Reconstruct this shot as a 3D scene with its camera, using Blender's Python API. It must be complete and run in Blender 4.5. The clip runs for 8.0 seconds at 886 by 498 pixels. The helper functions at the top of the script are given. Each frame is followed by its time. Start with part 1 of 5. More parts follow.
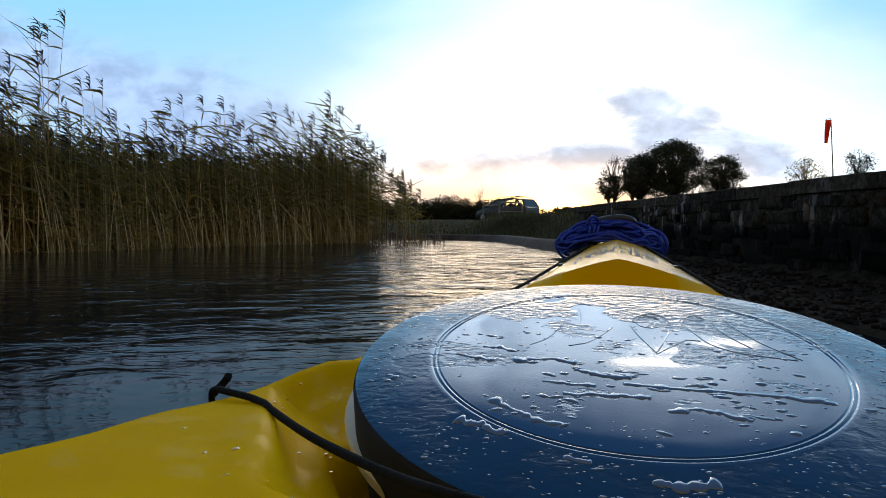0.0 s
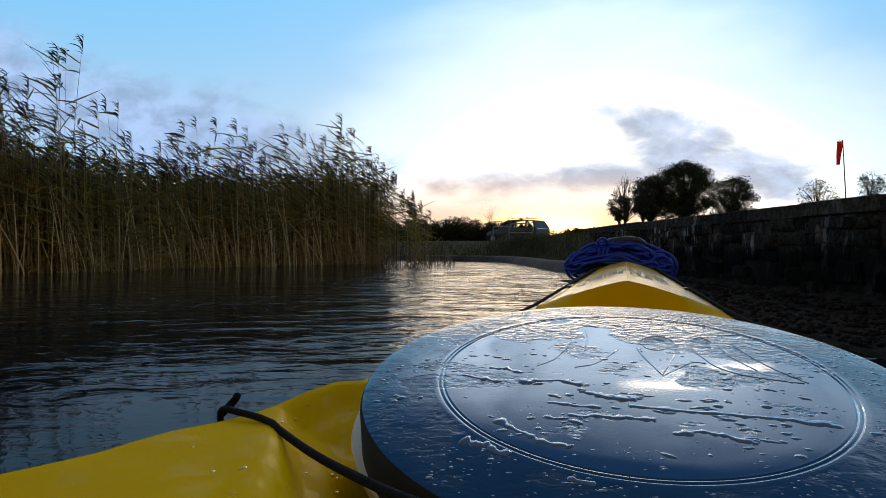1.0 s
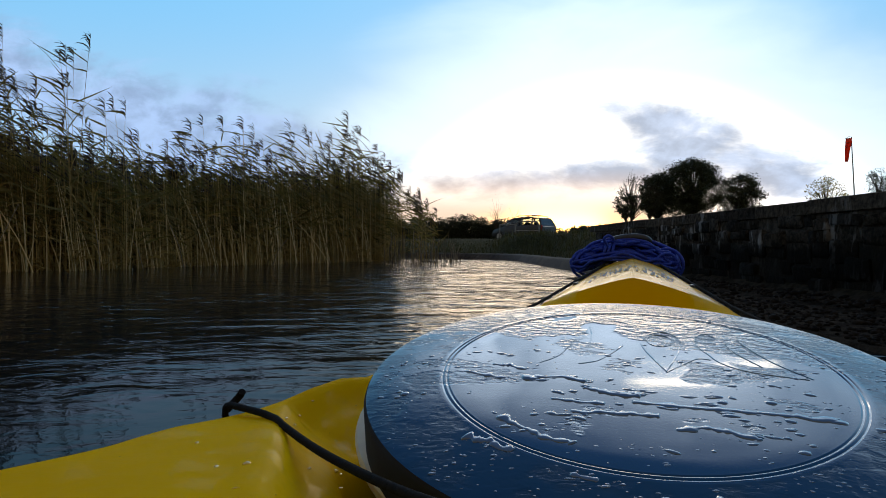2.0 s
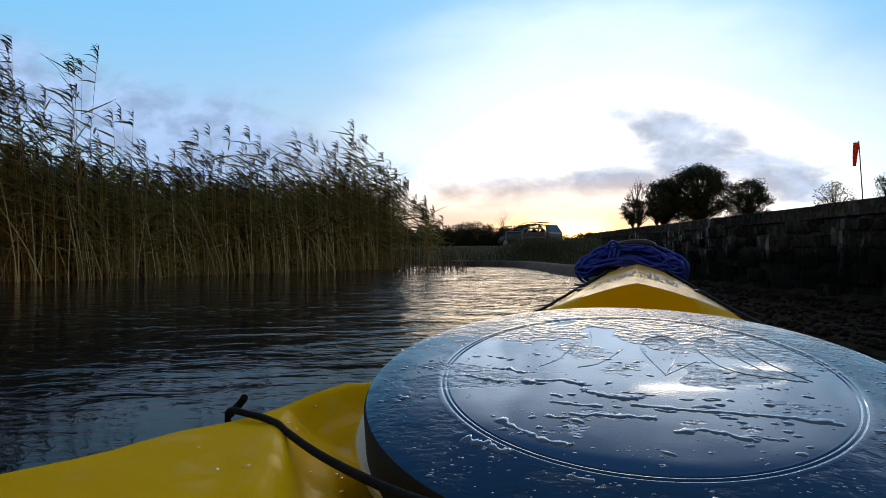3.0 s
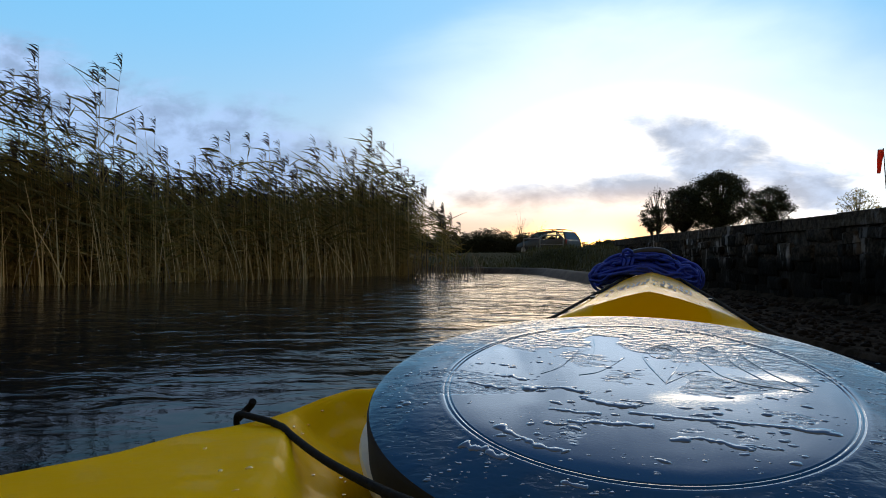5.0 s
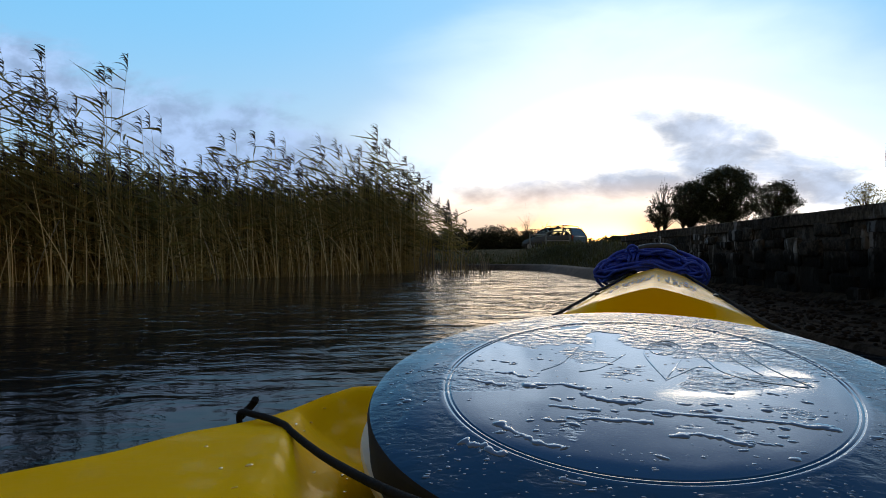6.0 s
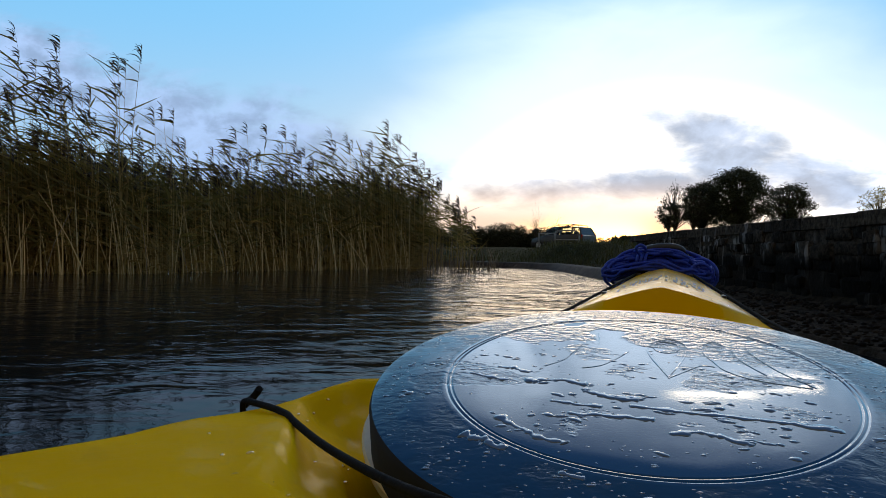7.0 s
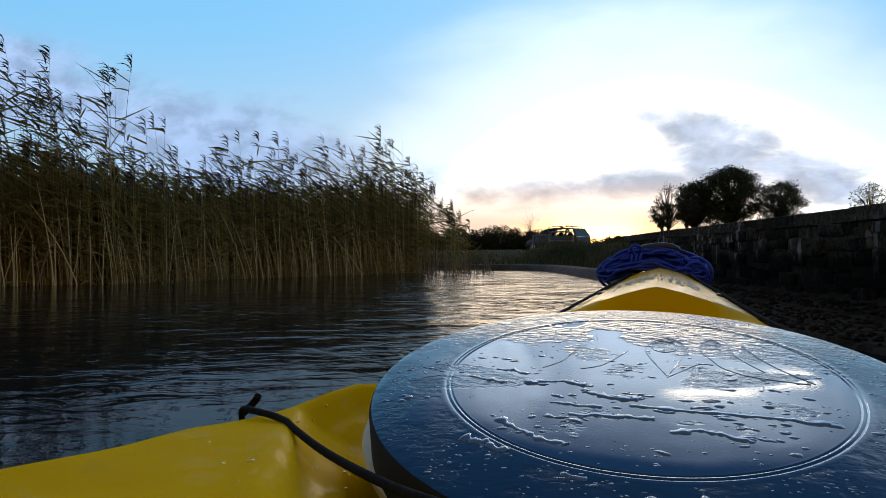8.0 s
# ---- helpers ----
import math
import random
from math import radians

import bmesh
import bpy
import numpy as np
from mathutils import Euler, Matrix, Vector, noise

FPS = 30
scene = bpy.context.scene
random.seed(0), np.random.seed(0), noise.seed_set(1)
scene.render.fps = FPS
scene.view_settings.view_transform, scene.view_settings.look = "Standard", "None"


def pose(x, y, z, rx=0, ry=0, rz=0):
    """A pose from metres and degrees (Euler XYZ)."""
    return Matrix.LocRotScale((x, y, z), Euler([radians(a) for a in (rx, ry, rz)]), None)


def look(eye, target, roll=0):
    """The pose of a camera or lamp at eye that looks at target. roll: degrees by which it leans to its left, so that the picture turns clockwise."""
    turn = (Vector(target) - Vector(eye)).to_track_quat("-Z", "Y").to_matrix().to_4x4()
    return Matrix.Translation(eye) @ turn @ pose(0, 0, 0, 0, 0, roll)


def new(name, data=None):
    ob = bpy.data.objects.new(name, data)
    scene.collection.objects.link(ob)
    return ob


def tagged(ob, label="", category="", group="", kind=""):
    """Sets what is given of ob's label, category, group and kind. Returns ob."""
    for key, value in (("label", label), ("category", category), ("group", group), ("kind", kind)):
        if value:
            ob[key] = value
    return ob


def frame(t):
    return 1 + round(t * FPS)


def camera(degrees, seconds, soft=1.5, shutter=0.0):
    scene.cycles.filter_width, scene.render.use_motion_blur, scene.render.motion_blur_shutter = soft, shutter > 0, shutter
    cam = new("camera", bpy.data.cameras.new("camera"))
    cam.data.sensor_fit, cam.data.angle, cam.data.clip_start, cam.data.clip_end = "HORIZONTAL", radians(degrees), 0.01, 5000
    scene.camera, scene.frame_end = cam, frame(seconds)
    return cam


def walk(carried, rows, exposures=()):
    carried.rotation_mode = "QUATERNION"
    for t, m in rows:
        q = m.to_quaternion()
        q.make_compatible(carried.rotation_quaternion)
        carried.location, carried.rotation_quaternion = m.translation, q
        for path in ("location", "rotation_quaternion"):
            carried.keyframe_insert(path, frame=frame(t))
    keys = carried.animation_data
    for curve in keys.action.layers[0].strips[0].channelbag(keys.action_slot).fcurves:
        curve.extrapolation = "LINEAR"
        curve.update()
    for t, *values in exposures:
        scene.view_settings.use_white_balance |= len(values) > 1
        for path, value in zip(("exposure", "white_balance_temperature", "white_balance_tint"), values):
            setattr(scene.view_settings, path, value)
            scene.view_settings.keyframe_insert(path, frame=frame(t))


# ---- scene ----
cam = camera(68.0, 8.0, soft=0.9)
walk(cam, [
    (0.0, pose(-0.0103, 0.0096, 0.3821, 88.00, -0.10, -2.79)),
    (0.5, pose(-0.0089, 0.0022, 0.3839, 90.93, 0.00, -2.45)),
    (1.0, pose(-0.0086, 0.0050, 0.3826, 89.84, -0.22, -1.90)),
    (1.5, pose(-0.0084, 0.0054, 0.3825, 89.46, -0.18, -1.55)),
    (3.0, pose(-0.0033, 0.0020, 0.3805, 90.30, 0.21, -0.79)),
    (3.5, pose(-0.0016, 0.0005, 0.3808, 90.35, 0.65, -0.40)),
    (4.0, pose(0.0000, 0.0000, 0.3800, 90.25, 0.00, 0.00)),
    (4.5, pose(0.0025, -0.0032, 0.3808, 90.92, -0.26, 0.40)),
    (6.0, pose(0.0078, -0.0053, 0.3818, 90.62, 0.29, 1.28)),
    (6.5, pose(0.0099, -0.0056, 0.3812, 90.47, -0.36, 1.80)),
    (7.0, pose(0.0098, -0.0057, 0.3801, 90.33, -0.83, 2.03)),
    (7.5, pose(0.0096, -0.0057, 0.3808, 89.99, 0.27, 1.82)),
    (8.0, pose(0.0086, -0.0057, 0.3800, 90.65, 0.27, 1.56)),
], exposures=[(0.0, 0.25), (0.5, -0.1), (1.0, 0.0), (8.0, 0.0)])

# ---- world, sun ----
SUN_AZ = 11.5      # degrees to the right of +y
SUN_EL = 4.0


class Nodes:
    """Short spelling for a node tree."""

    def __init__(self, tree, fresh=True):
        self.t = tree
        if fresh:
            tree.nodes.clear()

    def add(self, kind, inputs=None, **attrs):
        n = self.t.nodes.new(kind)
        for k, v in attrs.items():
            setattr(n, k, v)
        for k, v in (inputs or {}).items():
            self.put(n.inputs[k], v)
        return n

    def put(self, socket, v):
        if isinstance(v, bpy.types.NodeSocket):
            self.t.links.new(v, socket)
        elif isinstance(v, (tuple, list)) and len(v) == 3 and len(socket.default_value) == 4:
            socket.default_value = (*v, 1)
        else:
            socket.default_value = v

    def math(self, op, a, b=0.0, c=0.0, clamp=False):
        n = self.add("ShaderNodeMath", {0: a, 1: b, 2: c}, operation=op, use_clamp=clamp)
        return n.outputs[0]

    def mix(self, fac, a, b, blend="MIX"):
        n = self.add("ShaderNodeMix", data_type="RGBA", blend_type=blend)
        self.put(n.inputs[0], fac)
        self.put(n.inputs[6], a)
        self.put(n.inputs[7], b)
        return n.outputs[2]

    def ramp(self, x, lo, hi, a=0.0, b=1.0):
        n = self.add("ShaderNodeMapRange", {0: x, 1: lo, 2: hi, 3: a, 4: b}, interpolation_type="SMOOTHSTEP")
        return n.outputs[0]

    def noise(self, vec, scale, detail=4.0, rough=0.55, dist=0.0):
        n = self.add("ShaderNodeTexNoise", {"Scale": scale, "Detail": detail, "Roughness": rough, "Distortion": dist})
        if vec is not None:
            self.put(n.inputs["Vector"], vec)
        return n.outputs["Fac"]

    def mapping(self, vec, scale=(1, 1, 1), loc=(0, 0, 0), rot=(0, 0, 0)):
        n = self.add("ShaderNodeMapping", {"Vector": vec, "Scale": scale, "Location": loc, "Rotation": rot})
        return n.outputs[0]


world = bpy.data.worlds.new("sky")
scene.world = world
world.use_nodes = True
W = Nodes(world.node_tree)
sky = W.add("ShaderNodeTexSky", sky_type="NISHITA", sun_disc=False, sun_elevation=radians(SUN_EL),
            sun_rotation=radians(SUN_AZ), air_density=1.3, dust_density=2.0, ozone_density=2.5)
blue = W.mix(1.0, sky.outputs[0], (0.05, 0.05, 0.05), "MULTIPLY")
direction = W.add("ShaderNodeTexCoord").outputs["Generated"]
sep = W.add("ShaderNodeSeparateXYZ", {0: direction})
dx, dy, dz = sep.outputs
sun_dir = Vector((math.sin(radians(SUN_AZ)) * math.cos(radians(SUN_EL)), math.cos(radians(SUN_AZ)) * math.cos(radians(SUN_EL)), math.sin(radians(SUN_EL))))
dot = W.add("ShaderNodeVectorMath", {0: direction, 1: tuple(sun_dir)}, operation="DOT_PRODUCT").outputs["Value"]
# clear evening air: pale at the horizon, deep blue overhead and away from the sun
air = W.mix(W.ramp(dz, 0.10, 0.36), (0.36, 0.57, 0.79), (0.18, 0.53, 0.89))
air = W.mix(W.ramp(dz, 0.36, 0.68), air, (0.025, 0.11, 0.33))
away = W.ramp(dot, -0.3, 0.80, 0.66, 1.0)
air = W.mix(1.0, air, W.add("ShaderNodeCombineColor", {0: away, 1: away, 2: away}).outputs[0], "MULTIPLY")
air = W.mix(1.0, air, blue, "ADD")
# unseen half of the sky behind: a made-up warm grey that warms the fill light
air = W.mix(W.ramp(dot, 0.28, -0.32), air, (0.25, 0.222, 0.182))
# thin high cloud lit from behind by the low sun
high = W.noise(W.mapping(direction, scale=(1.0, 1.0, 2.2)), 2.4, 5, 0.55, 0.5)
# the bright part is wider than high
near = W.math("SUBTRACT", dot, W.math("MULTIPLY", W.math("MAXIMUM", W.math("SUBTRACT", dz, 0.08), 0.0), 0.24))
near = W.math("ADD", near, W.math("MULTIPLY", dx, 0.075))
veil = W.ramp(W.math("ADD", near, W.math("MULTIPLY", W.math("SUBTRACT", high, 0.5), 0.10)), 0.872, 0.968)
c1 = W.mix(veil, air, (0.96, 1.14, 1.25))
c1 = W.mix(W.ramp(near, 0.955, 0.990), c1, (2.0, 1.9, 1.75))
# broken cloud overhead
over = W.math("MULTIPLY", W.ramp(W.noise(W.mapping(direction, scale=(1.3, 1.3, 1.6), loc=(0.2, 0, 0.4)), 4.2, 6, 0.60, 0.5), 0.16, 0.60), W.math("MULTIPLY", W.ramp(dz, 0.38, 0.48), W.ramp(dz, 0.70, 0.53)))
over = W.math("MULTIPLY", over, W.math("MULTIPLY", W.ramp(dot, 0.50, 0.76), W.math("MULTIPLY", W.ramp(dx, -0.22, 0.05), W.ramp(dx, 0.52, 0.34, 0.35, 1.0))))
c1 = W.mix(over, c1, (1.65, 2.05, 2.55))
# a bright torn cloud high over the quay
ahead = W.math("MAXIMUM", dy, 0.05)
u, v = W.math("DIVIDE", dx, ahead), W.math("DIVIDE", dz, ahead)
lit = None
for cu, cv, ru, rv in ((0.42, 0.730, 0.11, 0.016), (0.56, 0.70, 0.08, 0.012)):
    q = W.math("ADD", W.math("POWER", W.math("ABSOLUTE", W.math("DIVIDE", W.math("SUBTRACT", u, cu), ru)), 2.0), W.math("POWER", W.math("ABSOLUTE", W.math("DIVIDE", W.math("SUBTRACT", v, cv), rv)), 2.0))
    e = W.math("POWER", 2.718, W.math("MULTIPLY", q, -0.7))
    lit = e if lit is None else W.math("MAXIMUM", lit, e)
lit = W.ramp(W.math("ADD", lit, W.math("MULTIPLY", W.math("SUBTRACT", high, 0.5), 0.4)), 0.45, 0.85)
c1 = W.mix(W.math("MULTIPLY", lit, W.ramp(dy, 0.05, 0.2)), c1, (8.5, 7.6, 6.2))
# cloud banks: each a soft oval (u, v: across and up at unit distance ahead), torn by noise
torn = W.noise(W.add("ShaderNodeCombineXYZ", {0: u, 1: W.math("MULTIPLY", v, 2.4)}).outputs[0], 6.0, 6, 0.58, 0.25)
banks = None
for cu, cv, ru, rv, slope in ((0.385, 0.165, 0.11, 0.068, -0.14), (0.50, 0.118, 0.15, 0.042, -0.18), (0.20, 0.104, 0.20, 0.030, 0.06), (-0.44, 0.195, 0.40, 0.070, -0.27), (-0.66, 0.29, 0.14, 0.05, -0.2), (-1.0, 0.32, 0.3, 0.1, -0.1)):
    du = W.math("SUBTRACT", u, cu)
    dv = W.math("SUBTRACT", W.math("SUBTRACT", v, cv), W.math("MULTIPLY", du, slope))
    q = W.math("ADD", W.math("POWER", W.math("ABSOLUTE", W.math("DIVIDE", du, ru)), 2.0), W.math("POWER", W.math("ABSOLUTE", W.math("DIVIDE", dv, rv)), 2.0))
    e = W.math("POWER", 2.718, W.math("MULTIPLY", q, -0.7))
    banks = e if banks is None else W.math("MAXIMUM", banks, e)
cover = W.ramp(W.math("ADD", banks, W.math("MULTIPLY", W.math("SUBTRACT", torn, 0.5), 1.6)), 0.26, 0.90)
cover = W.math("MULTIPLY", cover, W.ramp(dy, 0.02, 0.15))
lit_cloud = W.mix(W.ramp(dot, 0.86, 0.985), (0.36, 0.50, 0.77), (0.42, 0.51, 0.68))
lit_cloud = W.mix(W.math("MULTIPLY", W.math("MULTIPLY", W.ramp(v, 0.125, 0.06), W.ramp(u, 0.46, 0.32)), W.ramp(dot, 0.92, 0.985)), lit_cloud, (0.62, 0.49, 0.46))
# folds in the cloud, paler where it is thin
fold = W.ramp(W.noise(W.add("ShaderNodeCombineXYZ", {0: u, 1: W.math("MULTIPLY", v, 1.5), 2: 3.0}).outputs[0], 16.0, 5, 0.55, 0.2), 0.35, 0.65, 0.86, 1.30)
lit_cloud = W.mix(1.0, lit_cloud, W.add("ShaderNodeCombineColor", {0: fold, 1: fold, 2: fold}).outputs[0], "MULTIPLY")
c2 = W.mix(W.math("MULTIPLY", cover, 0.92), c1, lit_cloud)
# glow at the horizon under the banks
warm = W.math("MULTIPLY", W.math("MULTIPLY", W.ramp(dot, 0.88, 0.975), W.ramp(u, 0.60, 0.36)), W.ramp(dz, 0.125, 0.04))
c3 = W.mix(W.math("MULTIPLY", warm, 0.9), c2, (0.93, 0.66, 0.46))
glow = W.math("MULTIPLY", W.ramp(dot, 0.986, 0.9992), W.ramp(dz, 0.065, 0.015))
c3 = W.mix(W.math("MULTIPLY", glow, 0.95), c3, (2.4, 1.35, 0.50))
low_sun = (math.sin(radians(11.3)), math.cos(radians(11.3)), math.sin(radians(1.2)))
spot = W.add("ShaderNodeVectorMath", {0: direction, 1: low_sun}, operation="DOT_PRODUCT").outputs["Value"]
c3 = W.mix(W.math("MULTIPLY", W.ramp(spot, 0.9962, 0.9998), W.ramp(dz, 0.082, 0.02)), c3, (7.0, 3.6, 1.1))
bg = W.add("ShaderNodeBackground", {0: c3, 1: 1.0})
W.t.links.new(bg.outputs[0], W.add("ShaderNodeOutputWorld").inputs[0])

sun = new("sun", bpy.data.lights.new("sun", "SUN"))
sun.data.energy, sun.data.angle, sun.data.color = 0.5, radians(30), (1.0, 0.72, 0.42)
sun.matrix_world = look(sun_dir * 50, (0, 0, 0))

# ---- materials ----


def material(name):
    m = bpy.data.materials.new(name)
    m.use_nodes = True
    n = Nodes(m.node_tree)
    p = n.add("ShaderNodeBsdfPrincipled")
    n.t.links.new(p.outputs[0], n.add("ShaderNodeOutputMaterial").inputs[0])
    return m, n, p


def bumped(n, p, height, strength, distance):
    b = n.add("ShaderNodeBump", {"Height": height, "Strength": strength, "Distance": distance})
    n.put(p.inputs["Normal"], b.outputs[0])


def obj_coords(n):
    return n.add("ShaderNodeTexCoord").outputs["Object"]


def simple(name, a, b, scale, rough=0.6, bump=0.3, dist=0.01, detail=6, metal=0.0, stretch=(1, 1, 1), coat=0.0, rough2=None, spec=0.5):
    """Two colours mixed by grain at two scales, with fine relief."""
    m, n, p = material(name)
    v = n.mapping(obj_coords(n), scale=stretch)
    fine, broad = n.noise(v, scale, detail), n.noise(v, scale * 0.13, 3)
    f = n.math("ADD", n.math("MULTIPLY", fine, 0.6), n.math("MULTIPLY", broad, 0.4))
    n.put(p.inputs["Base Color"], n.mix(n.ramp(f, 0.36, 0.62), a, b))
    n.put(p.inputs["Roughness"], n.ramp(fine, 0.3, 0.7, rough, rough2 if rough2 is not None else min(1.0, rough + 0.15)))
    p.inputs["Metallic"].default_value = metal
    p.inputs["Coat Weight"].default_value = coat
    p.inputs["Coat Roughness"].default_value = 0.08
    p.inputs["Specular IOR Level"].default_value = spec
    bumped(n, p, fine, bump, dist)
    return m


def random_tint(m, amount=0.35):
    """Lets the base colour differ from piece to piece."""
    n = Nodes(m.node_tree, fresh=False)
    p = next(x for x in n.t.nodes if x.type == "BSDF_PRINCIPLED")
    src = p.inputs["Base Color"].links[0].from_socket
    rnd = n.add("ShaderNodeObjectInfo").outputs["Random"]
    k = n.ramp(rnd, 0.0, 1.0, 1.0 - amount, 1.0 + amount)
    n.put(p.inputs["Base Color"], n.mix(1.0, src, n.add("ShaderNodeCombineColor", {0: k, 1: k, 2: k}).outputs[0], "MULTIPLY"))
    return m


def island_tint(m, amount=0.4):
    n = Nodes(m.node_tree, fresh=False)
    p = next(x for x in n.t.nodes if x.type == "BSDF_PRINCIPLED")
    src = p.inputs["Base Color"].links[0].from_socket
    rnd = n.add("ShaderNodeNewGeometry").outputs["Random Per Island"]
    k = n.ramp(rnd, 0.0, 1.0, 1.0 - amount, 1.0 + amount)
    n.put(p.inputs["Base Color"], n.mix(1.0, src, n.add("ShaderNodeCombineColor", {0: k, 1: k, 2: k}).outputs[0], "MULTIPLY"))
    return m


def water_material():
    m, n, p = material("lake_water")
    v = obj_coords(n)
    swell = n.noise(n.mapping(v, scale=(0.95, 1.7, 1.0), rot=(0, 0, 0.12)), 1.7, 2.2, 0.5, 0.6)
    chop = n.noise(n.mapping(v, scale=(1.0, 1.55, 1.0), rot=(0, 0, -0.35)), 4.2, 3, 0.5, 0.9)
    tiny = n.noise(n.mapping(v, scale=(0.9, 1.6, 1.0), rot=(0, 0, 0.1)), 17.0, 2, 0.5, 0.4)
    gust = n.ramp(n.noise(v, 0.55, 3), 0.35, 0.65, 0.35, 1.0)
    # calmer in the lee of the reeds
    across = n.add("ShaderNodeSeparateXYZ", {0: v}).outputs
    lee = n.ramp(n.math("ADD", across[0], n.math("MULTIPLY", across[1], 0.12)), -0.7, 1.5, 0.17, 1.9)
    h = n.math("ADD", n.math("MULTIPLY", swell, n.math("MULTIPLY", lee, 1.1)), n.math("MULTIPLY", n.math("ADD", n.math("MULTIPLY", chop, 0.80), n.math("MULTIPLY", tiny, 0.09)), n.math("MULTIPLY", gust, n.math("MAXIMUM", n.math("MINIMUM", lee, 0.9), 0.36))))
    p.inputs["Base Color"].default_value = (0.003, 0.006, 0.009, 1)
    p.inputs["Roughness"].default_value = 0.03
    p.inputs["IOR"].default_value = 1.10
    # and smooth beside the hull
    h = n.math("MULTIPLY", h, n.ramp(n.math("SUBTRACT", across[1], n.math("MULTIPLY", across[0], 0.25)), 0.7, 3.0, 0.30, 1.15))
    bumped(n, p, h, 1.0, 0.033)
    return m


def lid_material():
    """Dark rubber under a broken film of water."""
    m, n, p = material("wet_dark_rubber")
    v = obj_coords(n)
    vs = n.mapping(v, scale=(0.7, 1.25, 1.0))
    film = n.noise(vs, 24.0, 3, 0.52, 0.7)
    fine = n.noise(v, 700.0, 2)
    beads = n.noise(vs, 210.0, 3, 0.55, 0.4)
    y = n.add("ShaderNodeSeparateXYZ", {0: v}).outputs[1]
    wet = n.ramp(n.math("SUBTRACT", film, n.math("MULTIPLY", y, 1.4)), 0.415, 0.455)
    # outside the groove the rubber is dull and beaded
    radius = n.add("ShaderNodeVectorMath", {0: n.mapping(v, scale=(1, 1, 0))}, operation="LENGTH").outputs["Value"]
    ring = n.ramp(radius, 0.100, 0.104)
    wet = n.math("MULTIPLY", wet, n.math("SUBTRACT", 1.0, n.math("MULTIPLY", ring, n.ramp(n.noise(v, 42.0, 3), 0.40, 0.55, 1.0, 0.35))))
    # the sky's blue, mirrored by the wet near half, is put into its base colour
    n.put(p.inputs["Base Color"], n.mix(wet, n.mix(ring, (0.044, 0.070, 0.090), (0.010, 0.040, 0.078)), (0.005, 0.040, 0.085)))
    n.put(p.inputs["Roughness"], n.mix(wet, (0.24, 0.24, 0.24), (0.06, 0.06, 0.06)))
    # the film lies on the top only, not on the side
    n.put(p.inputs["Coat Weight"], n.math("MULTIPLY", n.ramp(n.add("ShaderNodeSeparateXYZ", {0: v}).outputs[2], -0.0030, -0.0012, 0.05, 0.9), n.mix(ring, (1.0, 1.0, 1.0), n.mix(wet, (0.2, 0.2, 0.2), (0.55, 0.55, 0.55)))))
    n.put(p.inputs["Specular IOR Level"], n.ramp(n.add("ShaderNodeSeparateXYZ", {0: v}).outputs[2], -0.0030, -0.0012, 0.06, 0.4))
    p.inputs["Coat Roughness"].default_value = 0.035
    h = n.math("MULTIPLY", n.math("MULTIPLY", n.math("SUBTRACT", 1.0, wet), beads), n.math("MULTIPLY", n.ramp(y, 0.02, 0.12, 0.9, 3.4), n.ramp(ring, 0.0, 1.0, 1.0, 0.55)))
    h = n.math("ADD", n.math("ADD", h, n.math("MULTIPLY", fine, 0.015)), n.math("MULTIPLY", wet, 0.5))
    h = n.math("ADD", h, n.math("MULTIPLY", n.noise(vs, 16.0, 2), 0.35))
    bumped(n, p, h, 0.6, 0.0012)
    n.put(p.inputs["Coat Normal"], p.inputs["Normal"].links[0].from_socket)
    return m


def yellow_material():
    """Moulded yellow plastic, scuffed and wet."""
    m, n, p = material("yellow_hull_plastic")
    v = obj_coords(n)
    broad, fine = n.noise(v, 9.0, 4), n.noise(v, 160.0, 4)
    scuff = n.noise(n.mapping(v, scale=(9, 1.2, 3)), 14.0, 4, 0.6)
    c = n.mix(n.ramp(broad, 0.35, 0.7), (0.81, 0.435, 0.0), (0.87, 0.485, 0.0))
    c = n.mix(n.ramp(scuff, 0.66, 0.74, 0.0, 0.4), c, (0.72, 0.36, 0.004))
    n.put(p.inputs["Base Color"], c)
    n.put(p.inputs["Roughness"], n.ramp(fine, 0.3, 0.7, 0.30, 0.46))
    p.inputs["IOR"].default_value = 1.03
    # a film of spray on the foredeck, and puddled patches behind it
    film = n.math("MULTIPLY", n.ramp(n.add("ShaderNodeSeparateXYZ", {0: v}).outputs[1], 0.60, 0.62), n.ramp(n.noise(v, 30.0, 4, 0.6, 0.6), 0.3, 0.6, 0.25, 0.85))
    # water left in the recess round the hatch
    round_hatch = n.add("ShaderNodeVectorMath", {0: n.mapping(v, scale=(1, 1, 0))}, operation="LENGTH").outputs["Value"]
    pool = n.math("MULTIPLY", n.ramp(round_hatch, 0.200, 0.188), n.ramp(n.noise(v, 75.0, 3, 0.6, 0.5), 0.50, 0.58, 0.0, 0.14))
    film = n.math("MAXIMUM", film, pool)
    n.put(p.inputs["Coat Weight"], n.math("MAXIMUM", film, n.ramp(n.noise(v, 38.0, 4, 0.6, 0.6), 0.57, 0.64, 0.0, 0.12)))
    p.inputs["Coat Roughness"].default_value = 0.22
    bumped(n, p, n.math("ADD", n.math("MULTIPLY", broad, 1.0), n.math("MULTIPLY", fine, 0.12)), 0.22, 0.006)
    return m


def droplet_material():
    """Clear water lying on dark rubber."""
    m, n, p = material("clear_water_drop")
    p.inputs["Base Color"].default_value = (0.09, 0.12, 0.16, 1)
    p.inputs["Roughness"].default_value = 0.03
    p.inputs["IOR"].default_value = 1.5
    p.inputs["Coat Weight"].default_value = 1.0
    p.inputs["Coat Roughness"].default_value = 0.02
    return m


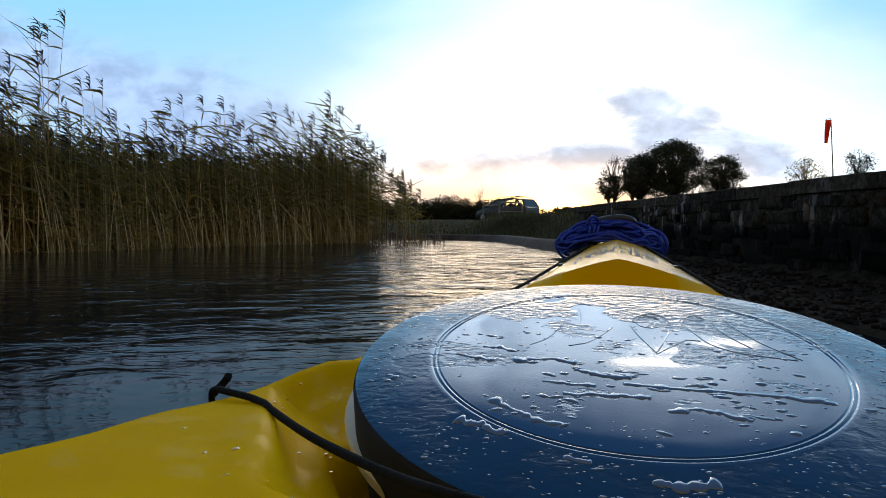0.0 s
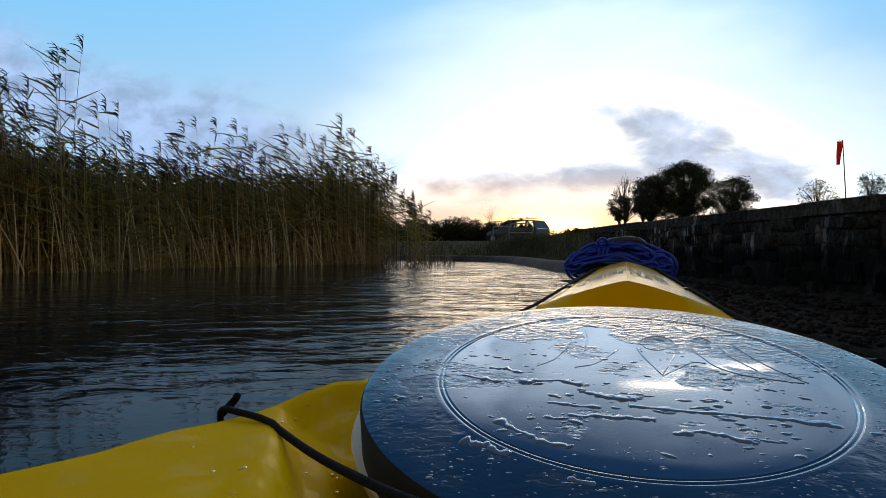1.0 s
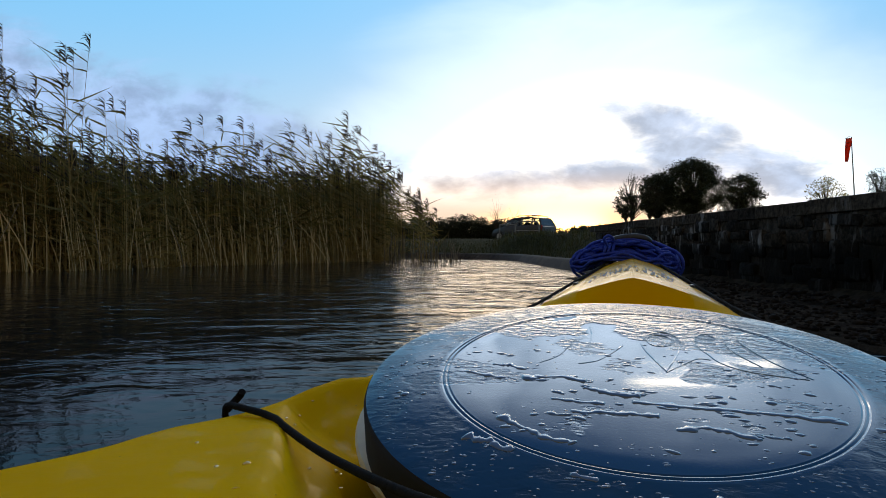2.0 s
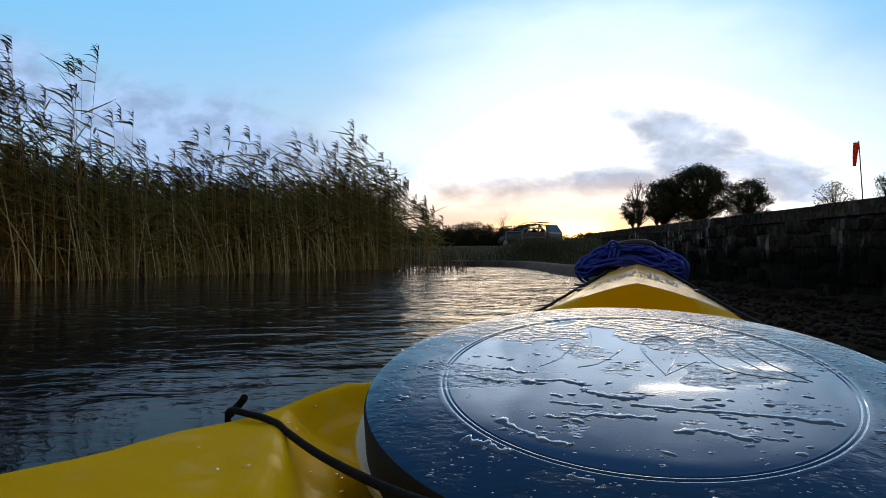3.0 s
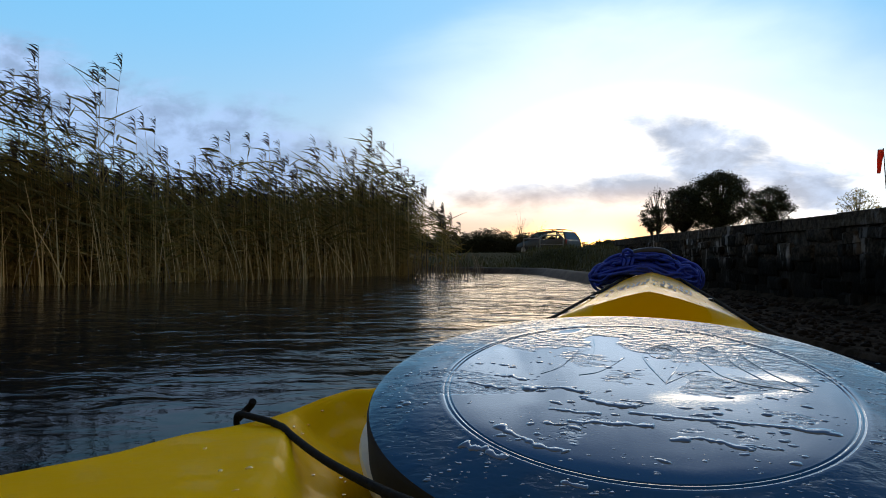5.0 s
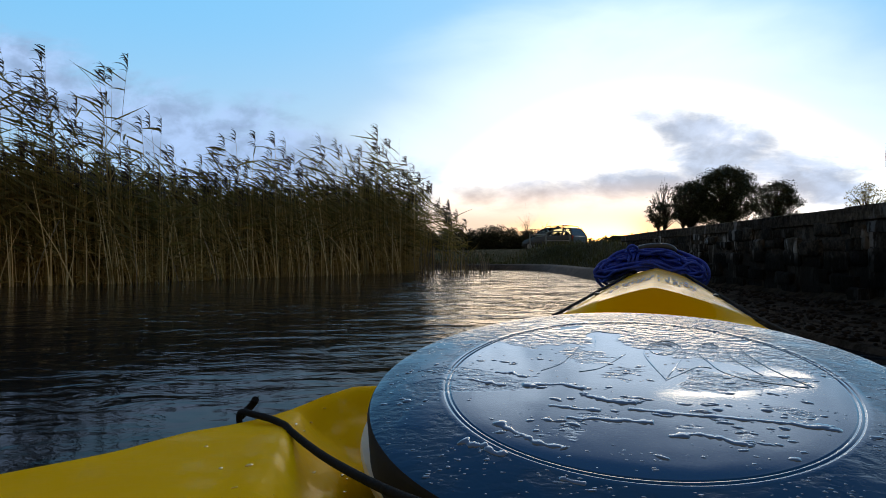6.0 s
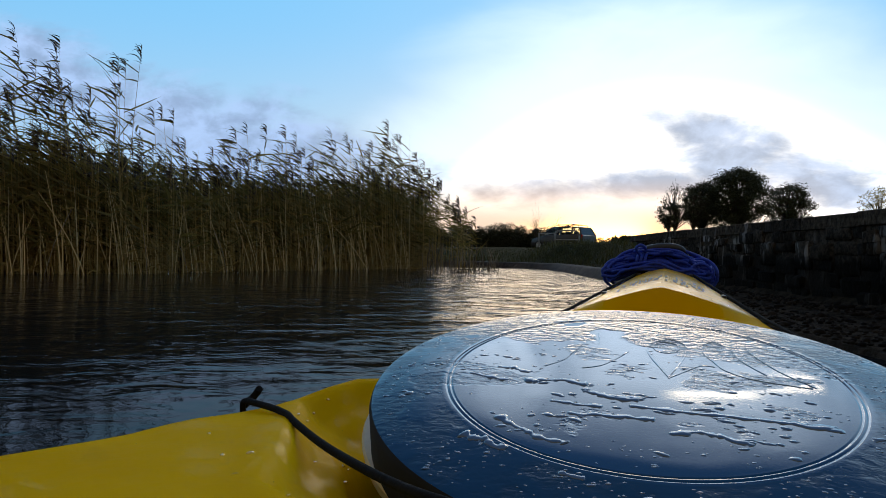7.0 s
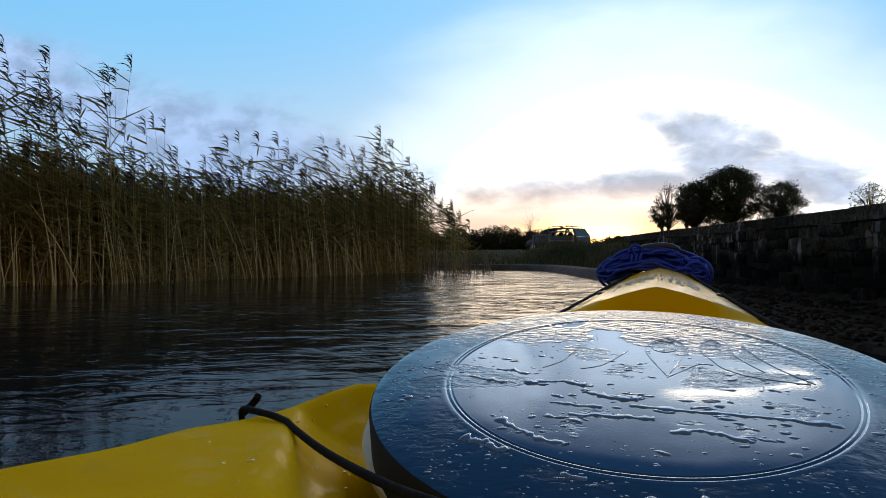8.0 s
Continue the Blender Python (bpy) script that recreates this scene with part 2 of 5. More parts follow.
def leaf_material(name, a, b, through_light=0.3):
    m, n, p = material(name)
    rnd = n.add("ShaderNodeNewGeometry").outputs["Random Per Island"]
    v = obj_coords(n)
    n.put(p.inputs["Base Color"], n.mix(n.math("ADD", n.math("MULTIPLY", rnd, 0.7), n.math("MULTIPLY", n.noise(v, 2.0, 3), 0.3)), a, b))
    p.inputs["Roughness"].default_value = 0.6
    t = n.add("ShaderNodeBsdfTranslucent", {0: b})
    mx = n.add("ShaderNodeMixShader", {0: through_light})
    out = next(x for x in n.t.nodes if x.type == "OUTPUT_MATERIAL")
    n.t.links.new(p.outputs[0], mx.inputs[1])
    n.t.links.new(t.outputs[0], mx.inputs[2])
    n.t.links.new(mx.outputs[0], out.inputs[0])
    return m


def stone_material(name, dark, pale, growth):
    """Damp masonry with pale lichen running down it."""
    m, n, p = material(name)
    v = n.add("ShaderNodeNewGeometry").outputs["Position"]
    g, broad = n.noise(v, 26.0, 8, 0.65), n.noise(v, 1.1, 4)
    lichen = n.ramp(n.noise(n.mapping(v, scale=(1, 1, 0.26)), 10.0, 6, 0.66, 0.3), 0.53, 0.62)
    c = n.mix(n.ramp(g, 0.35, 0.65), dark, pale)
    c = n.mix(n.math("MULTIPLY", lichen, n.ramp(broad, 0.40, 0.62, 0.0, growth)), c, (0.36, 0.355, 0.34))
    # near-black below an uneven line
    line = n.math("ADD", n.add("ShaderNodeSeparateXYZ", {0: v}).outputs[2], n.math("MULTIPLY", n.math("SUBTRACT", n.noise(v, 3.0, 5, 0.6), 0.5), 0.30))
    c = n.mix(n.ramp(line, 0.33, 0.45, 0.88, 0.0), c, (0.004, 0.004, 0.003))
    n.put(p.inputs["Base Color"], c)
    p.inputs["Roughness"].default_value = 0.85
    p.inputs["Specular IOR Level"].default_value = 0.05
    bumped(n, p, n.math("ADD", g, n.math("MULTIPLY", lichen, 0.3)), 0.8, 0.02)
    return random_tint(m, 0.45)


def ground_material():
    """Rough grass, with bare mud and gravel near the water."""
    m, n, p = material("rough_grass_ground")
    v = obj_coords(n)
    z = n.add("ShaderNodeSeparateXYZ", {0: v}).outputs[2]
    fine, broad = n.noise(v, 9.0, 8, 0.7), n.noise(v, 0.35, 4)
    grass = n.mix(n.ramp(fine, 0.35, 0.65), (0.013, 0.017, 0.004), (0.040, 0.042, 0.010))
    grass = n.mix(n.ramp(broad, 0.4, 0.65, 0.0, 0.6), grass, (0.042, 0.036, 0.013))
    mud = n.mix(n.ramp(fine, 0.4, 0.6), (0.020, 0.016, 0.011), (0.052, 0.043, 0.032))
    n.put(p.inputs["Base Color"], n.mix(n.ramp(z, 0.06, 0.22), mud, grass))
    p.inputs["Roughness"].default_value = 0.95
    p.inputs["Specular IOR Level"].default_value = 0.03
    bumped(n, p, fine, 1.0, 0.08)
    return m


WATER = water_material()
LID = lid_material()
YELLOW = yellow_material()
DROP = droplet_material()
DECK_DROP = bpy.data.materials.new("water_on_yellow")
DECK_DROP.use_nodes = True
n = Nodes(DECK_DROP.node_tree)
p = n.add("ShaderNodeBsdfPrincipled", {"Base Color": (0.74, 0.42, 0.01), "Roughness": 0.03, "IOR": 1.4, "Coat Weight": 1.0})
n.t.links.new(p.outputs[0], n.add("ShaderNodeOutputMaterial").inputs[0])
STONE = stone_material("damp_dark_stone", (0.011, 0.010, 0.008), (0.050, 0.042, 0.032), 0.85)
COPING = stone_material("weathered_coping_stone", (0.024, 0.019, 0.014), (0.070, 0.056, 0.040), 0.35)
GROUND = ground_material()
CORD = simple("black_cord", (0.005, 0.005, 0.005), (0.014, 0.013, 0.012), 300, 0.85, 0.6, 0.001, spec=0.15)
BLUE_ROPE = simple("blue_braided_rope", (0.006, 0.020, 0.24), (0.014, 0.055, 0.52), 260, 0.5, 0.7, 0.0012)
BLACK_PLASTIC = simple("black_plastic", (0.014, 0.014, 0.015), (0.03, 0.03, 0.03), 120, 0.35, 0.2, 0.001)
# black of the cover's edge, also used for the shade painted below it
EDGE_SHADE = simple("black_edge_and_shade", (0.006, 0.006, 0.005), (0.013, 0.012, 0.010), 60, 0.85, 0.3, 0.001)
CREAM = simple("cream_seal", (0.72, 0.63, 0.42), (0.80, 0.71, 0.48), 90, 0.4, 0.2, 0.001)
DECAL = simple("worn_grey_blue_decal", (0.10, 0.105, 0.12), (0.58, 0.55, 0.46), 160, 0.75, 0.1, 0.0005)
CONCRETE = random_tint(simple("weathered_concrete", (0.026, 0.020, 0.014), (0.080, 0.064, 0.046), 14, 0.95, 0.6, 0.012), 0.2)
PEBBLE = island_tint(simple("wet_pebble", (0.006, 0.005, 0.004), (0.022, 0.018, 0.014), 20, 0.85, 0.4, 0.01, spec=0.1), 0.5)
BARK = simple("dark_bark", (0.03, 0.024, 0.018), (0.075, 0.06, 0.045), 6, 0.9, 0.9, 0.06, stretch=(1, 1, 0.25))
LEAF = leaf_material("autumn_tree_leaf", (0.018, 0.030, 0.010), (0.060, 0.062, 0.018), 0.18)
LEAF_PALE = leaf_material("thin_autumn_leaf", (0.42, 0.36, 0.15), (0.75, 0.60, 0.30), 0.75)
HEDGE = leaf_material("hedge_leaf", (0.014, 0.022, 0.008), (0.045, 0.048, 0.016), 0.15)
STRAW = leaf_material("dry_reed_stem", (0.16, 0.100, 0.024), (0.60, 0.41, 0.11), 0.25)
DRY = leaf_material("bleached_dry_stem", (0.46, 0.31, 0.11), (0.90, 0.68, 0.33), 0.05)
REED_LEAF = leaf_material("reed_blade", (0.085, 0.074, 0.018), (0.27, 0.215, 0.052), 0.34)
PLUME = leaf_material("reed_plume", (0.04, 0.028, 0.018), (0.11, 0.085, 0.055), 0.15)
GRASS = leaf_material("rough_grass_blade", (0.020, 0.025, 0.005), (0.075, 0.072, 0.016), 0.3)
DEAD_STALK = island_tint(simple("rotting_reed_stalk", (0.10, 0.080, 0.055), (0.30, 0.25, 0.17), 30, 0.8, 0.3, 0.003), 0.5)
STEEL = simple("galvanised_tube", (0.16, 0.16, 0.16), (0.24, 0.24, 0.24), 30, 0.4, 0.1, 0.002, metal=0.8)
ORANGE = leaf_material("orange_sock_fabric", (1.0, 0.26, 0.15), (1.0, 0.34, 0.20), 0.9)
CAR_PAINT = simple("grey_car_paint", (0.014, 0.013, 0.013), (0.024, 0.022, 0.021), 3, 0.4, 0.02, 0.001, coat=0.35)
TYRE = simple("tyre_rubber", (0.012, 0.012, 0.012), (0.025, 0.025, 0.025), 40, 0.8, 0.3, 0.004)
ALLOY = simple("wheel_alloy", (0.42, 0.42, 0.43), (0.55, 0.55, 0.56), 20, 0.3, 0.05, 0.001, metal=1.0)
RED_LENS = simple("red_lamp_lens", (0.35, 0.01, 0.01), (0.45, 0.02, 0.015), 40, 0.15, 0.05, 0.001)


def glass_material():
    m, n, p = material("car_window_glass")
    p.inputs["Base Color"].default_value = (0.45, 0.5, 0.5, 1)
    p.inputs["Transmission Weight"].default_value = 1.0
    p.inputs["Roughness"].default_value = 0.02
    p.inputs["IOR"].default_value = 1.2
    return m


GLASS = glass_material()
TINTED = simple("tinted_rear_glass", (0.010, 0.011, 0.012), (0.016, 0.017, 0.018), 3, 0.12, 0.02, 0.001)

# ---- building helpers ----


def thing(name, m, label, category, group="", kind=""):
    ob = new(name)
    ob.empty_display_size = 0.1
    ob.matrix_world = m
    return tagged(ob, label, category, group, kind)


def finish(name, me, mat, parent=None, label="", m=None, smooth=True, sharp=None):
    for mm in (mat if isinstance(mat, (list, tuple)) else [mat]):
        me.materials.append(mm)
    if smooth:
        me.polygons.foreach_set("use_smooth", [True] * len(me.polygons))
        if sharp is not None:
            me.set_sharp_from_angle(angle=radians(sharp))
    ob = new(name, me)
    if parent is not None:
        ob.parent = parent
    if m is not None:
        ob.matrix_basis = m
    return tagged(ob, label)


def part(name, bm, mat, parent=None, label="", m=None, smooth=True, sharp=35):
    me = bpy.data.meshes.new(name)
    bmesh.ops.recalc_face_normals(bm, faces=bm.faces)
    bm.to_mesh(me)
    bm.free()
    return finish(name, me, mat, parent, label, m, smooth, sharp)


def part_data(name, verts, faces, mat, parent=None, label="", m=None, smooth=True, sharp=None):
    me = bpy.data.meshes.new(name)
    me.from_pydata([tuple(v) for v in verts], [], faces)
    me.update()
    return finish(name, me, mat, parent, label, m, smooth, sharp)


def box_bm(sx, sy, sz, bevel=0.0, at=(0, 0, 0), segs=2):
    bm = bmesh.new()
    bmesh.ops.create_cube(bm, size=1)
    bmesh.ops.scale(bm, vec=(sx, sy, sz), verts=bm.verts)
    if bevel:
        bmesh.ops.bevel(bm, geom=bm.edges[:], offset=bevel, segments=segs, affect="EDGES", profile=0.6)
    bmesh.ops.translate(bm, vec=at, verts=bm.verts)
    return bm


def tube_into(verts, faces, pts, radii, sides=6, caps=True):
    """Adds a tube along pts to the lists."""
    pts = [Vector(p) for p in pts]
    if not isinstance(radii, (list, tuple)):
        radii = [radii] * len(pts)
    up = Vector((0.13, 0.21, 0.97))
    start = len(verts)
    for i, p in enumerate(pts):
        d = (pts[min(i + 1, len(pts) - 1)] - pts[max(i - 1, 0)]).normalized()
        a = d.cross(up)
        if a.length < 1e-3:
            a = d.cross(Vector((1, 0, 0)))
        a.normalize()
        b = d.cross(a)
        for k in range(sides):
            w = 2 * math.pi * k / sides
            verts.append(p + (a * math.cos(w) + b * math.sin(w)) * radii[i])
    for i in range(len(pts) - 1):
        for k in range(sides):
            q = start + i * sides
            k2 = (k + 1) % sides
            faces.append((q + k, q + k2, q + sides + k2, q + sides + k))
    if caps:
        faces.append(tuple(start + k for k in reversed(range(sides))))
        faces.append(tuple(start + (len(pts) - 1) * sides + k for k in range(sides)))


def spline(pts, n=8, closed=False):
    """Catmull-Rom through pts."""
    pts = [Vector(p) for p in pts]
    c = len(pts)
    out = []
    for i in range(c if closed else c - 1):
        if closed:
            p0, p1, p2, p3 = (pts[(i + j) % c] for j in (-1, 0, 1, 2))
        else:
            p0, p1, p2, p3 = pts[max(i - 1, 0)], pts[i], pts[i + 1], pts[min(i + 2, c - 1)]
        for k in range(n):
            t = k / n
            out.append(0.5 * ((2 * p1) + (p2 - p0) * t + (2 * p0 - 5 * p1 + 4 * p2 - p3) * t * t + (3 * p1 - p0 - 3 * p2 + p3) * t ** 3))
    out.append(pts[0] if closed else pts[-1])
    return out


def tube(name, pts, radius, mat, parent=None, label="", sides=8, m=None):
    v, f = [], []
    tube_into(v, f, pts, radius, sides)
    return part_data(name, v, f, mat, parent, label, m, sharp=60)


def revolve(profile, segs=64):
    bm = bmesh.new()
    rings = []
    for r, z in profile:
        if r < 1e-6:
            rings.append([bm.verts.new((0, 0, z))])
        else:
            rings.append([bm.verts.new((r * math.cos(2 * math.pi * k / segs), r * math.sin(2 * math.pi * k / segs), z)) for k in range(segs)])
    for a, b in zip(rings, rings[1:]):
        for k in range(segs):
            k2 = (k + 1) % segs
            if len(a) == 1:
                bm.faces.new((a[0], b[k], b[k2]))
            elif len(b) == 1:
                bm.faces.new((a[k], b[0], a[k2]))
            else:
                bm.faces.new((a[k], b[k], b[k2], a[k2]))
    return bm


def lerp_table(x, table):
    for (x0, y0), (x1, y1) in zip(table, table[1:]):
        if x <= x1:
            t = max(0.0, (x - x0) / (x1 - x0))
            return y0 + (y1 - y0) * t
    return table[-1][1]


def sstep(x, a, b):
    t = min(1.0, max(0.0, (x - a) / (b - a)))
    return t * t * (3 - 2 * t)


# ---- ground, water ----
SHORE_X, SHORE_Y, CORNER = 2.25, 18.6, 3.0
WALL_X = 2.65
# the reeds' front edge
FRONT = [(-13.0, 6.6), (-8.5, 7.6), (-6.1, 9.0), (-4.8, 9.6), (-3.8, 11.6), (-2.6, 13.0), (-1.15, 15.0)]


def shore(x, y):
    """Signed distance from the water's edge; positive on land."""
    qx, qy = x - (SHORE_X - CORNER), y - (SHORE_Y - CORNER)
    s = math.hypot(max(qx, 0), max(qy, 0)) + min(max(qx, qy), 0) - CORNER
    s = max(s, -x - 70, -y - 90)
    return s


def land(x, y):
    s = shore(x, y)
    if s < 0:
        # mud behind the front of the reeds
        back = -0.5 + 0.62 * sstep(y - lerp_table(x, FRONT), 0.9, 2.8) * sstep(-x, 0.9, 1.7)
        # a low shelf of mud and stones in front of the wall
        shelf = -0.5 + (0.525 + 0.012 * noise.noise((x * 2.5, y * 1.3, 4))) * sstep(x + 0.06 * noise.noise((0, y * 0.8, 6)), 1.30, 1.62) * (1 - sstep(y, 7.4, 9.0))
        return max(-0.5, 0.03 + s * 0.5, back, shelf)
    side = sstep(x, WALL_X + 0.05, WALL_X + 0.35) * (1 - sstep(y, 10.2, 12.0))
    low = 0.05 + 0.02 * s
    far = 0.10 + 0.58 * sstep(s, 0.3, 14.0)
    h = far if y > 15.5 else low + (far - low) * sstep(y, 9.5, 15.5)
    h += (0.70 - h) * sstep(s, 0.30, 1.7) * sstep(y, 8.6, 10.2) * sstep(x, 1.6, 2.9) * (1 - sstep(s, 5, 12))
    h = h + (0.60 + 0.25 * sstep(s, 2, 30) - h) * side
    h += 0.05 * noise.noise((x * 0.35, y * 0.35, 0)) * sstep(s, 0.5, 4)
    far_out = sstep(math.hypot(x, y), 60, 400)
    return h + far_out * (2.0 + 3.0 * noise.noise((x * 0.006, y * 0.006, 3)))


def spread(lo, hi, fine_lo, fine_hi, step, grow=1.22):
    xs = list(np.arange(fine_lo, fine_hi + step / 2, step))
    d = step
    while xs[-1] < hi:
        d *= grow
        xs.append(xs[-1] + d)
    d = step
    while xs[0] > lo:
        d *= grow
        xs.insert(0, xs[0] - d)
    return xs


def grid_sheet(name, xs, ys, height, mat, smooth=True):
    v = [(x, y, height(x, y)) for y in ys for x in xs]
    w = len(xs)
    f = [(j * w + i, j * w + i + 1, (j + 1) * w + i + 1, (j + 1) * w + i) for j in range(len(ys) - 1) for i in range(w - 1)]
    return part_data(name, v, f, mat, smooth=smooth)


tagged(grid_sheet("ground", spread(-2500, 2500, -8, 12, 0.2), spread(-2500, 2500, -6, 36, 0.3), land, GROUND),
       "rough dark grass bank with bare mud by the water", "ground", kind="structure")


def ripple(x, y):
    d = max(0.0, 1 - math.hypot(x, y) / 40) * (0.22 + 0.78 * sstep(x + 0.12 * y, -0.6, 1.8))
    return d * (0.006 * noise.noise((x * 0.9, y * 2.4, 0.3)) + 0.0035 * noise.noise((x * 2.2 + 5, y * 5.0, 1.7)))


tagged(grid_sheet("water", spread(-72, 6, -9, 4, 0.09, 1.3), spread(-92, 22, 0, 19, 0.09, 1.3), ripple, WATER),
       "dark rippled lake water mirroring the evening sky", "water", kind="structure")

# ---- kayak ----
KAYAK = pose(0.101, 0.342, 0, 0, 0, -17.3)
kayak = thing("kayak", KAYAK, "bright yellow plastic sea kayak afloat with wet deck", "kayak")
HALF = [(-3.3, 0.01), (-2.6, 0.12), (-1.8, 0.24), (-1.0, 0.275), (-0.5, 0.262), (-0.17, 0.233), (0.0, 0.215), (0.3, 0.172), (0.6, 0.127), (1.05, 0.052), (1.25, 0.026), (1.36, 0.006)]
GUNWALE = [(-3.3, 0.36), (-2.6, 0.30), (-1.8, 0.29), (-0.5, 0.305), (-0.2, 0.302), (-0.12, 0.2935), (-0.08, 0.2920), (-0.03, 0.2875), (0.0, 0.2845), (0.035, 0.287), (0.07, 0.2865), (0.1, 0.282), (0.3, 0.279), (0.6, 0.296), (1.05, 0.340), (1.36, 0.352)]
STEP = 0.590
DECK_N = 121


def hull_section(s, fore):
    """Cross-section at s: deck from side to side, then the hull round below."""
    w, g = lerp_table(s, HALF), lerp_table(s, GUNWALE)
    pts = []
    for i in range(DECK_N):
        u = -1 + 2 * i / (DECK_N - 1)
        if fore:
            ridge = 0.033 * (1 - sstep(s, 0.5, 1.3)) + 0.008 * (1 - sstep(s, 1.08, 1.2))
            z = g + ridge * (1 - abs(u) ** 1.25)
        else:
            # round recess about the hatch, with a rolled lip
            r = math.hypot(u * w, s)
            e = max(r - 0.203, 0.892 * abs(u * w) - 0.451 * s - 0.180)
            z = g + 0.004 * (1 - u * u) - 0.016 * (1 - sstep(e, -0.016, 0.002)) - 0.014 * (1 - sstep(e, -0.040, -0.012)) - 0.085 * (1 - sstep(r, 0.126, 0.154))
            z += 0.0012 * math.exp(-((e - 0.005) / 0.007) ** 2)
            # dents and swirls left by the moulding
            z += 0.0018 * noise.noise((u * w * 14, s * 14, 2.0)) * sstep(r, 0.15, 0.20)
            z -= 0.003 * sstep(abs(u), 0.965, 1.0)
            if s < -0.6:
                z += 0.05 * sstep(-s, 0.6, 1.1) * (1 - u * u)
        pts.append((u * w, s, z))
    keel = -0.08 + 0.40 * sstep(s, 0.7, 1.36) ** 2 + 0.40 * sstep(-s, 2.6, 3.3) ** 2
    for i in range(1, 12):
        a = math.pi * i / 12
        pts.append((w * math.cos(a) ** 1 if abs(math.cos(a)) < 0.5 else math.copysign(w * (0.35 + 0.65 * abs(math.cos(a))) , math.cos(a)), s, g - 0.012 - (g - 0.012 - keel) * math.sin(a) ** 0.8))
    return pts


def build_hull():
    bm = bmesh.new()
    stations = [(s, False) for s in np.concatenate([np.linspace(-3.3, -0.5, 20), np.arange(-0.46, 0.30, 0.0045), np.linspace(0.32, STEP, 8)])]
    stations += [(s, True) for s in np.linspace(0.608, 1.36, 24)]
    rings = [[bm.verts.new(p) for p in hull_section(float(s), fore)] for s, fore in stations]
    n = len(rings[0])
    for a, b in zip(rings, rings[1:]):
        for k in range(n):
            bm.faces.new((a[k], a[(k + 1) % n], b[(k + 1) % n], b[k]))
    bm.faces.new(rings[0])
    bm.faces.new(rings[-1][::-1])
    return bm


hull = part("hull", build_hull(), YELLOW, kayak, sharp=40)

LID_POSE = pose(0.0006, -0.0041, 0.3125, 11.6, 1.4, 0)
# a slightly raised panel inside a double groove, and a rim that falls away to the edge
lid_profile = [(0, 0.0056), (0.03, 0.0055), (0.06, 0.0053), (0.085, 0.0050), (0.0950, 0.0048), (0.0962, 0.0047), (0.0966, 0.0047), (0.0970, 0.0043), (0.0974, 0.0043), (0.0978, 0.0047), (0.0982, 0.0047), (0.0989, 0.00465), (0.0993, 0.0043), (0.0997, 0.0043), (0.1001, 0.0046),
               (0.1006, 0.0046), (0.1030, 0.0044), (0.110, 0.0038), (0.118, 0.0029), (0.126, 0.0019), (0.1325, 0.0010), (0.1370, 0.0003), (0.1381, 0.0), (0.1389, -0.0010), (0.1394, -0.0026), (0.1394, -0.0105), (0.1394, -0.022), (0.1375, -0.029), (0.132, -0.031)]
EDGE = next(i for i, (r, z) in enumerate(lid_profile) if z < 0.0002)
lid = part("hatch_cover", revolve(lid_profile[:EDGE + 1], 160), LID, kayak, "dark blue-grey rubber hatch cover, wet", LID_POSE, sharp=75)
part("cover_edge", revolve(lid_profile[EDGE:], 128), EDGE_SHADE, lid, "black rubber edge of the cover")
# added black band: the shade over the yellow rim, put into colour
part("shade_band", revolve([(0.1383, -0.026), (0.1365, -0.036), (0.1345, -0.060), (0.1345, -0.100), (0.126, -0.112)], 96), EDGE_SHADE, lid, "black band under the cover in place of its shade")
collar = part("hatch_rim", revolve([(0.124, -0.026), (0.120, -0.034), (0.114, -0.060), (0.114, -0.110), (0.09, -0.13)], 96), YELLOW, kayak, "yellow moulded rim under the cover", LID_POSE)
part("seal", revolve([(0.120, -0.024), (0.1310, -0.024), (0.1320, -0.026), (0.1310, -0.032), (0.120, -0.034)], 96), CREAM, collar, "cream rubber seal", pose(-0.0165, 0.0060, 0.002))


def lid_z(x, y):
    return lerp_table(math.hypot(x, y), lid_profile)


EMBOSS = [
    [(-0.036, 0.060), (-0.035, 0.045), (-0.038, 0.027), (-0.042, 0.013), (-0.050, 0.002)],
    [(-0.028, 0.066), (-0.026, 0.049), (-0.027, 0.025)],
    [(-0.008, 0.036), (-0.014, 0.022), (-0.021, 0.010), (-0.030, 0.004)],
    [(0.005, 0.057), (0.014, 0.064), (0.022, 0.056), (0.023, 0.041), (0.019, 0.021), (0.014, 0.002)],
    [(0.005, 0.057), (0.002, 0.042), (0.005, 0.027), (0.010, 0.013), (0.014, 0.002)],
    [(0.012 + 0.0072 * math.cos(a * math.pi / 4), 0.0485 + 0.0098 * math.sin(a * math.pi / 4)) for a in range(9)],
    [(0.043, 0.060), (0.038, 0.066), (0.032, 0.058), (0.032, 0.044), (0.036, 0.032), (0.042, 0.019), (0.055, 0.010), (0.080, 0.006)],
    [(0.047, 0.067), (0.047, 0.053), (0.050, 0.038), (0.055, 0.028), (0.061, 0.018)],
    [(0.060, 0.089), (0.056, 0.075), (0.055, 0.058), (0.059, 0.044), (0.068, 0.025), (0.082, 0.007)],
    [(0.014, 0.001), (0.021, 0.011), (0.03, 0.023), (0.037, 0.023)],
]
for line in EMBOSS:
    pts = [(p.x, p.y, lid_z(p.x, p.y) - 0.0003) for p in spline([(x, y, 0) for x, y in line], 8)]
    tube("raised_mark", pts, 0.0006, LID, lid, sides=6)

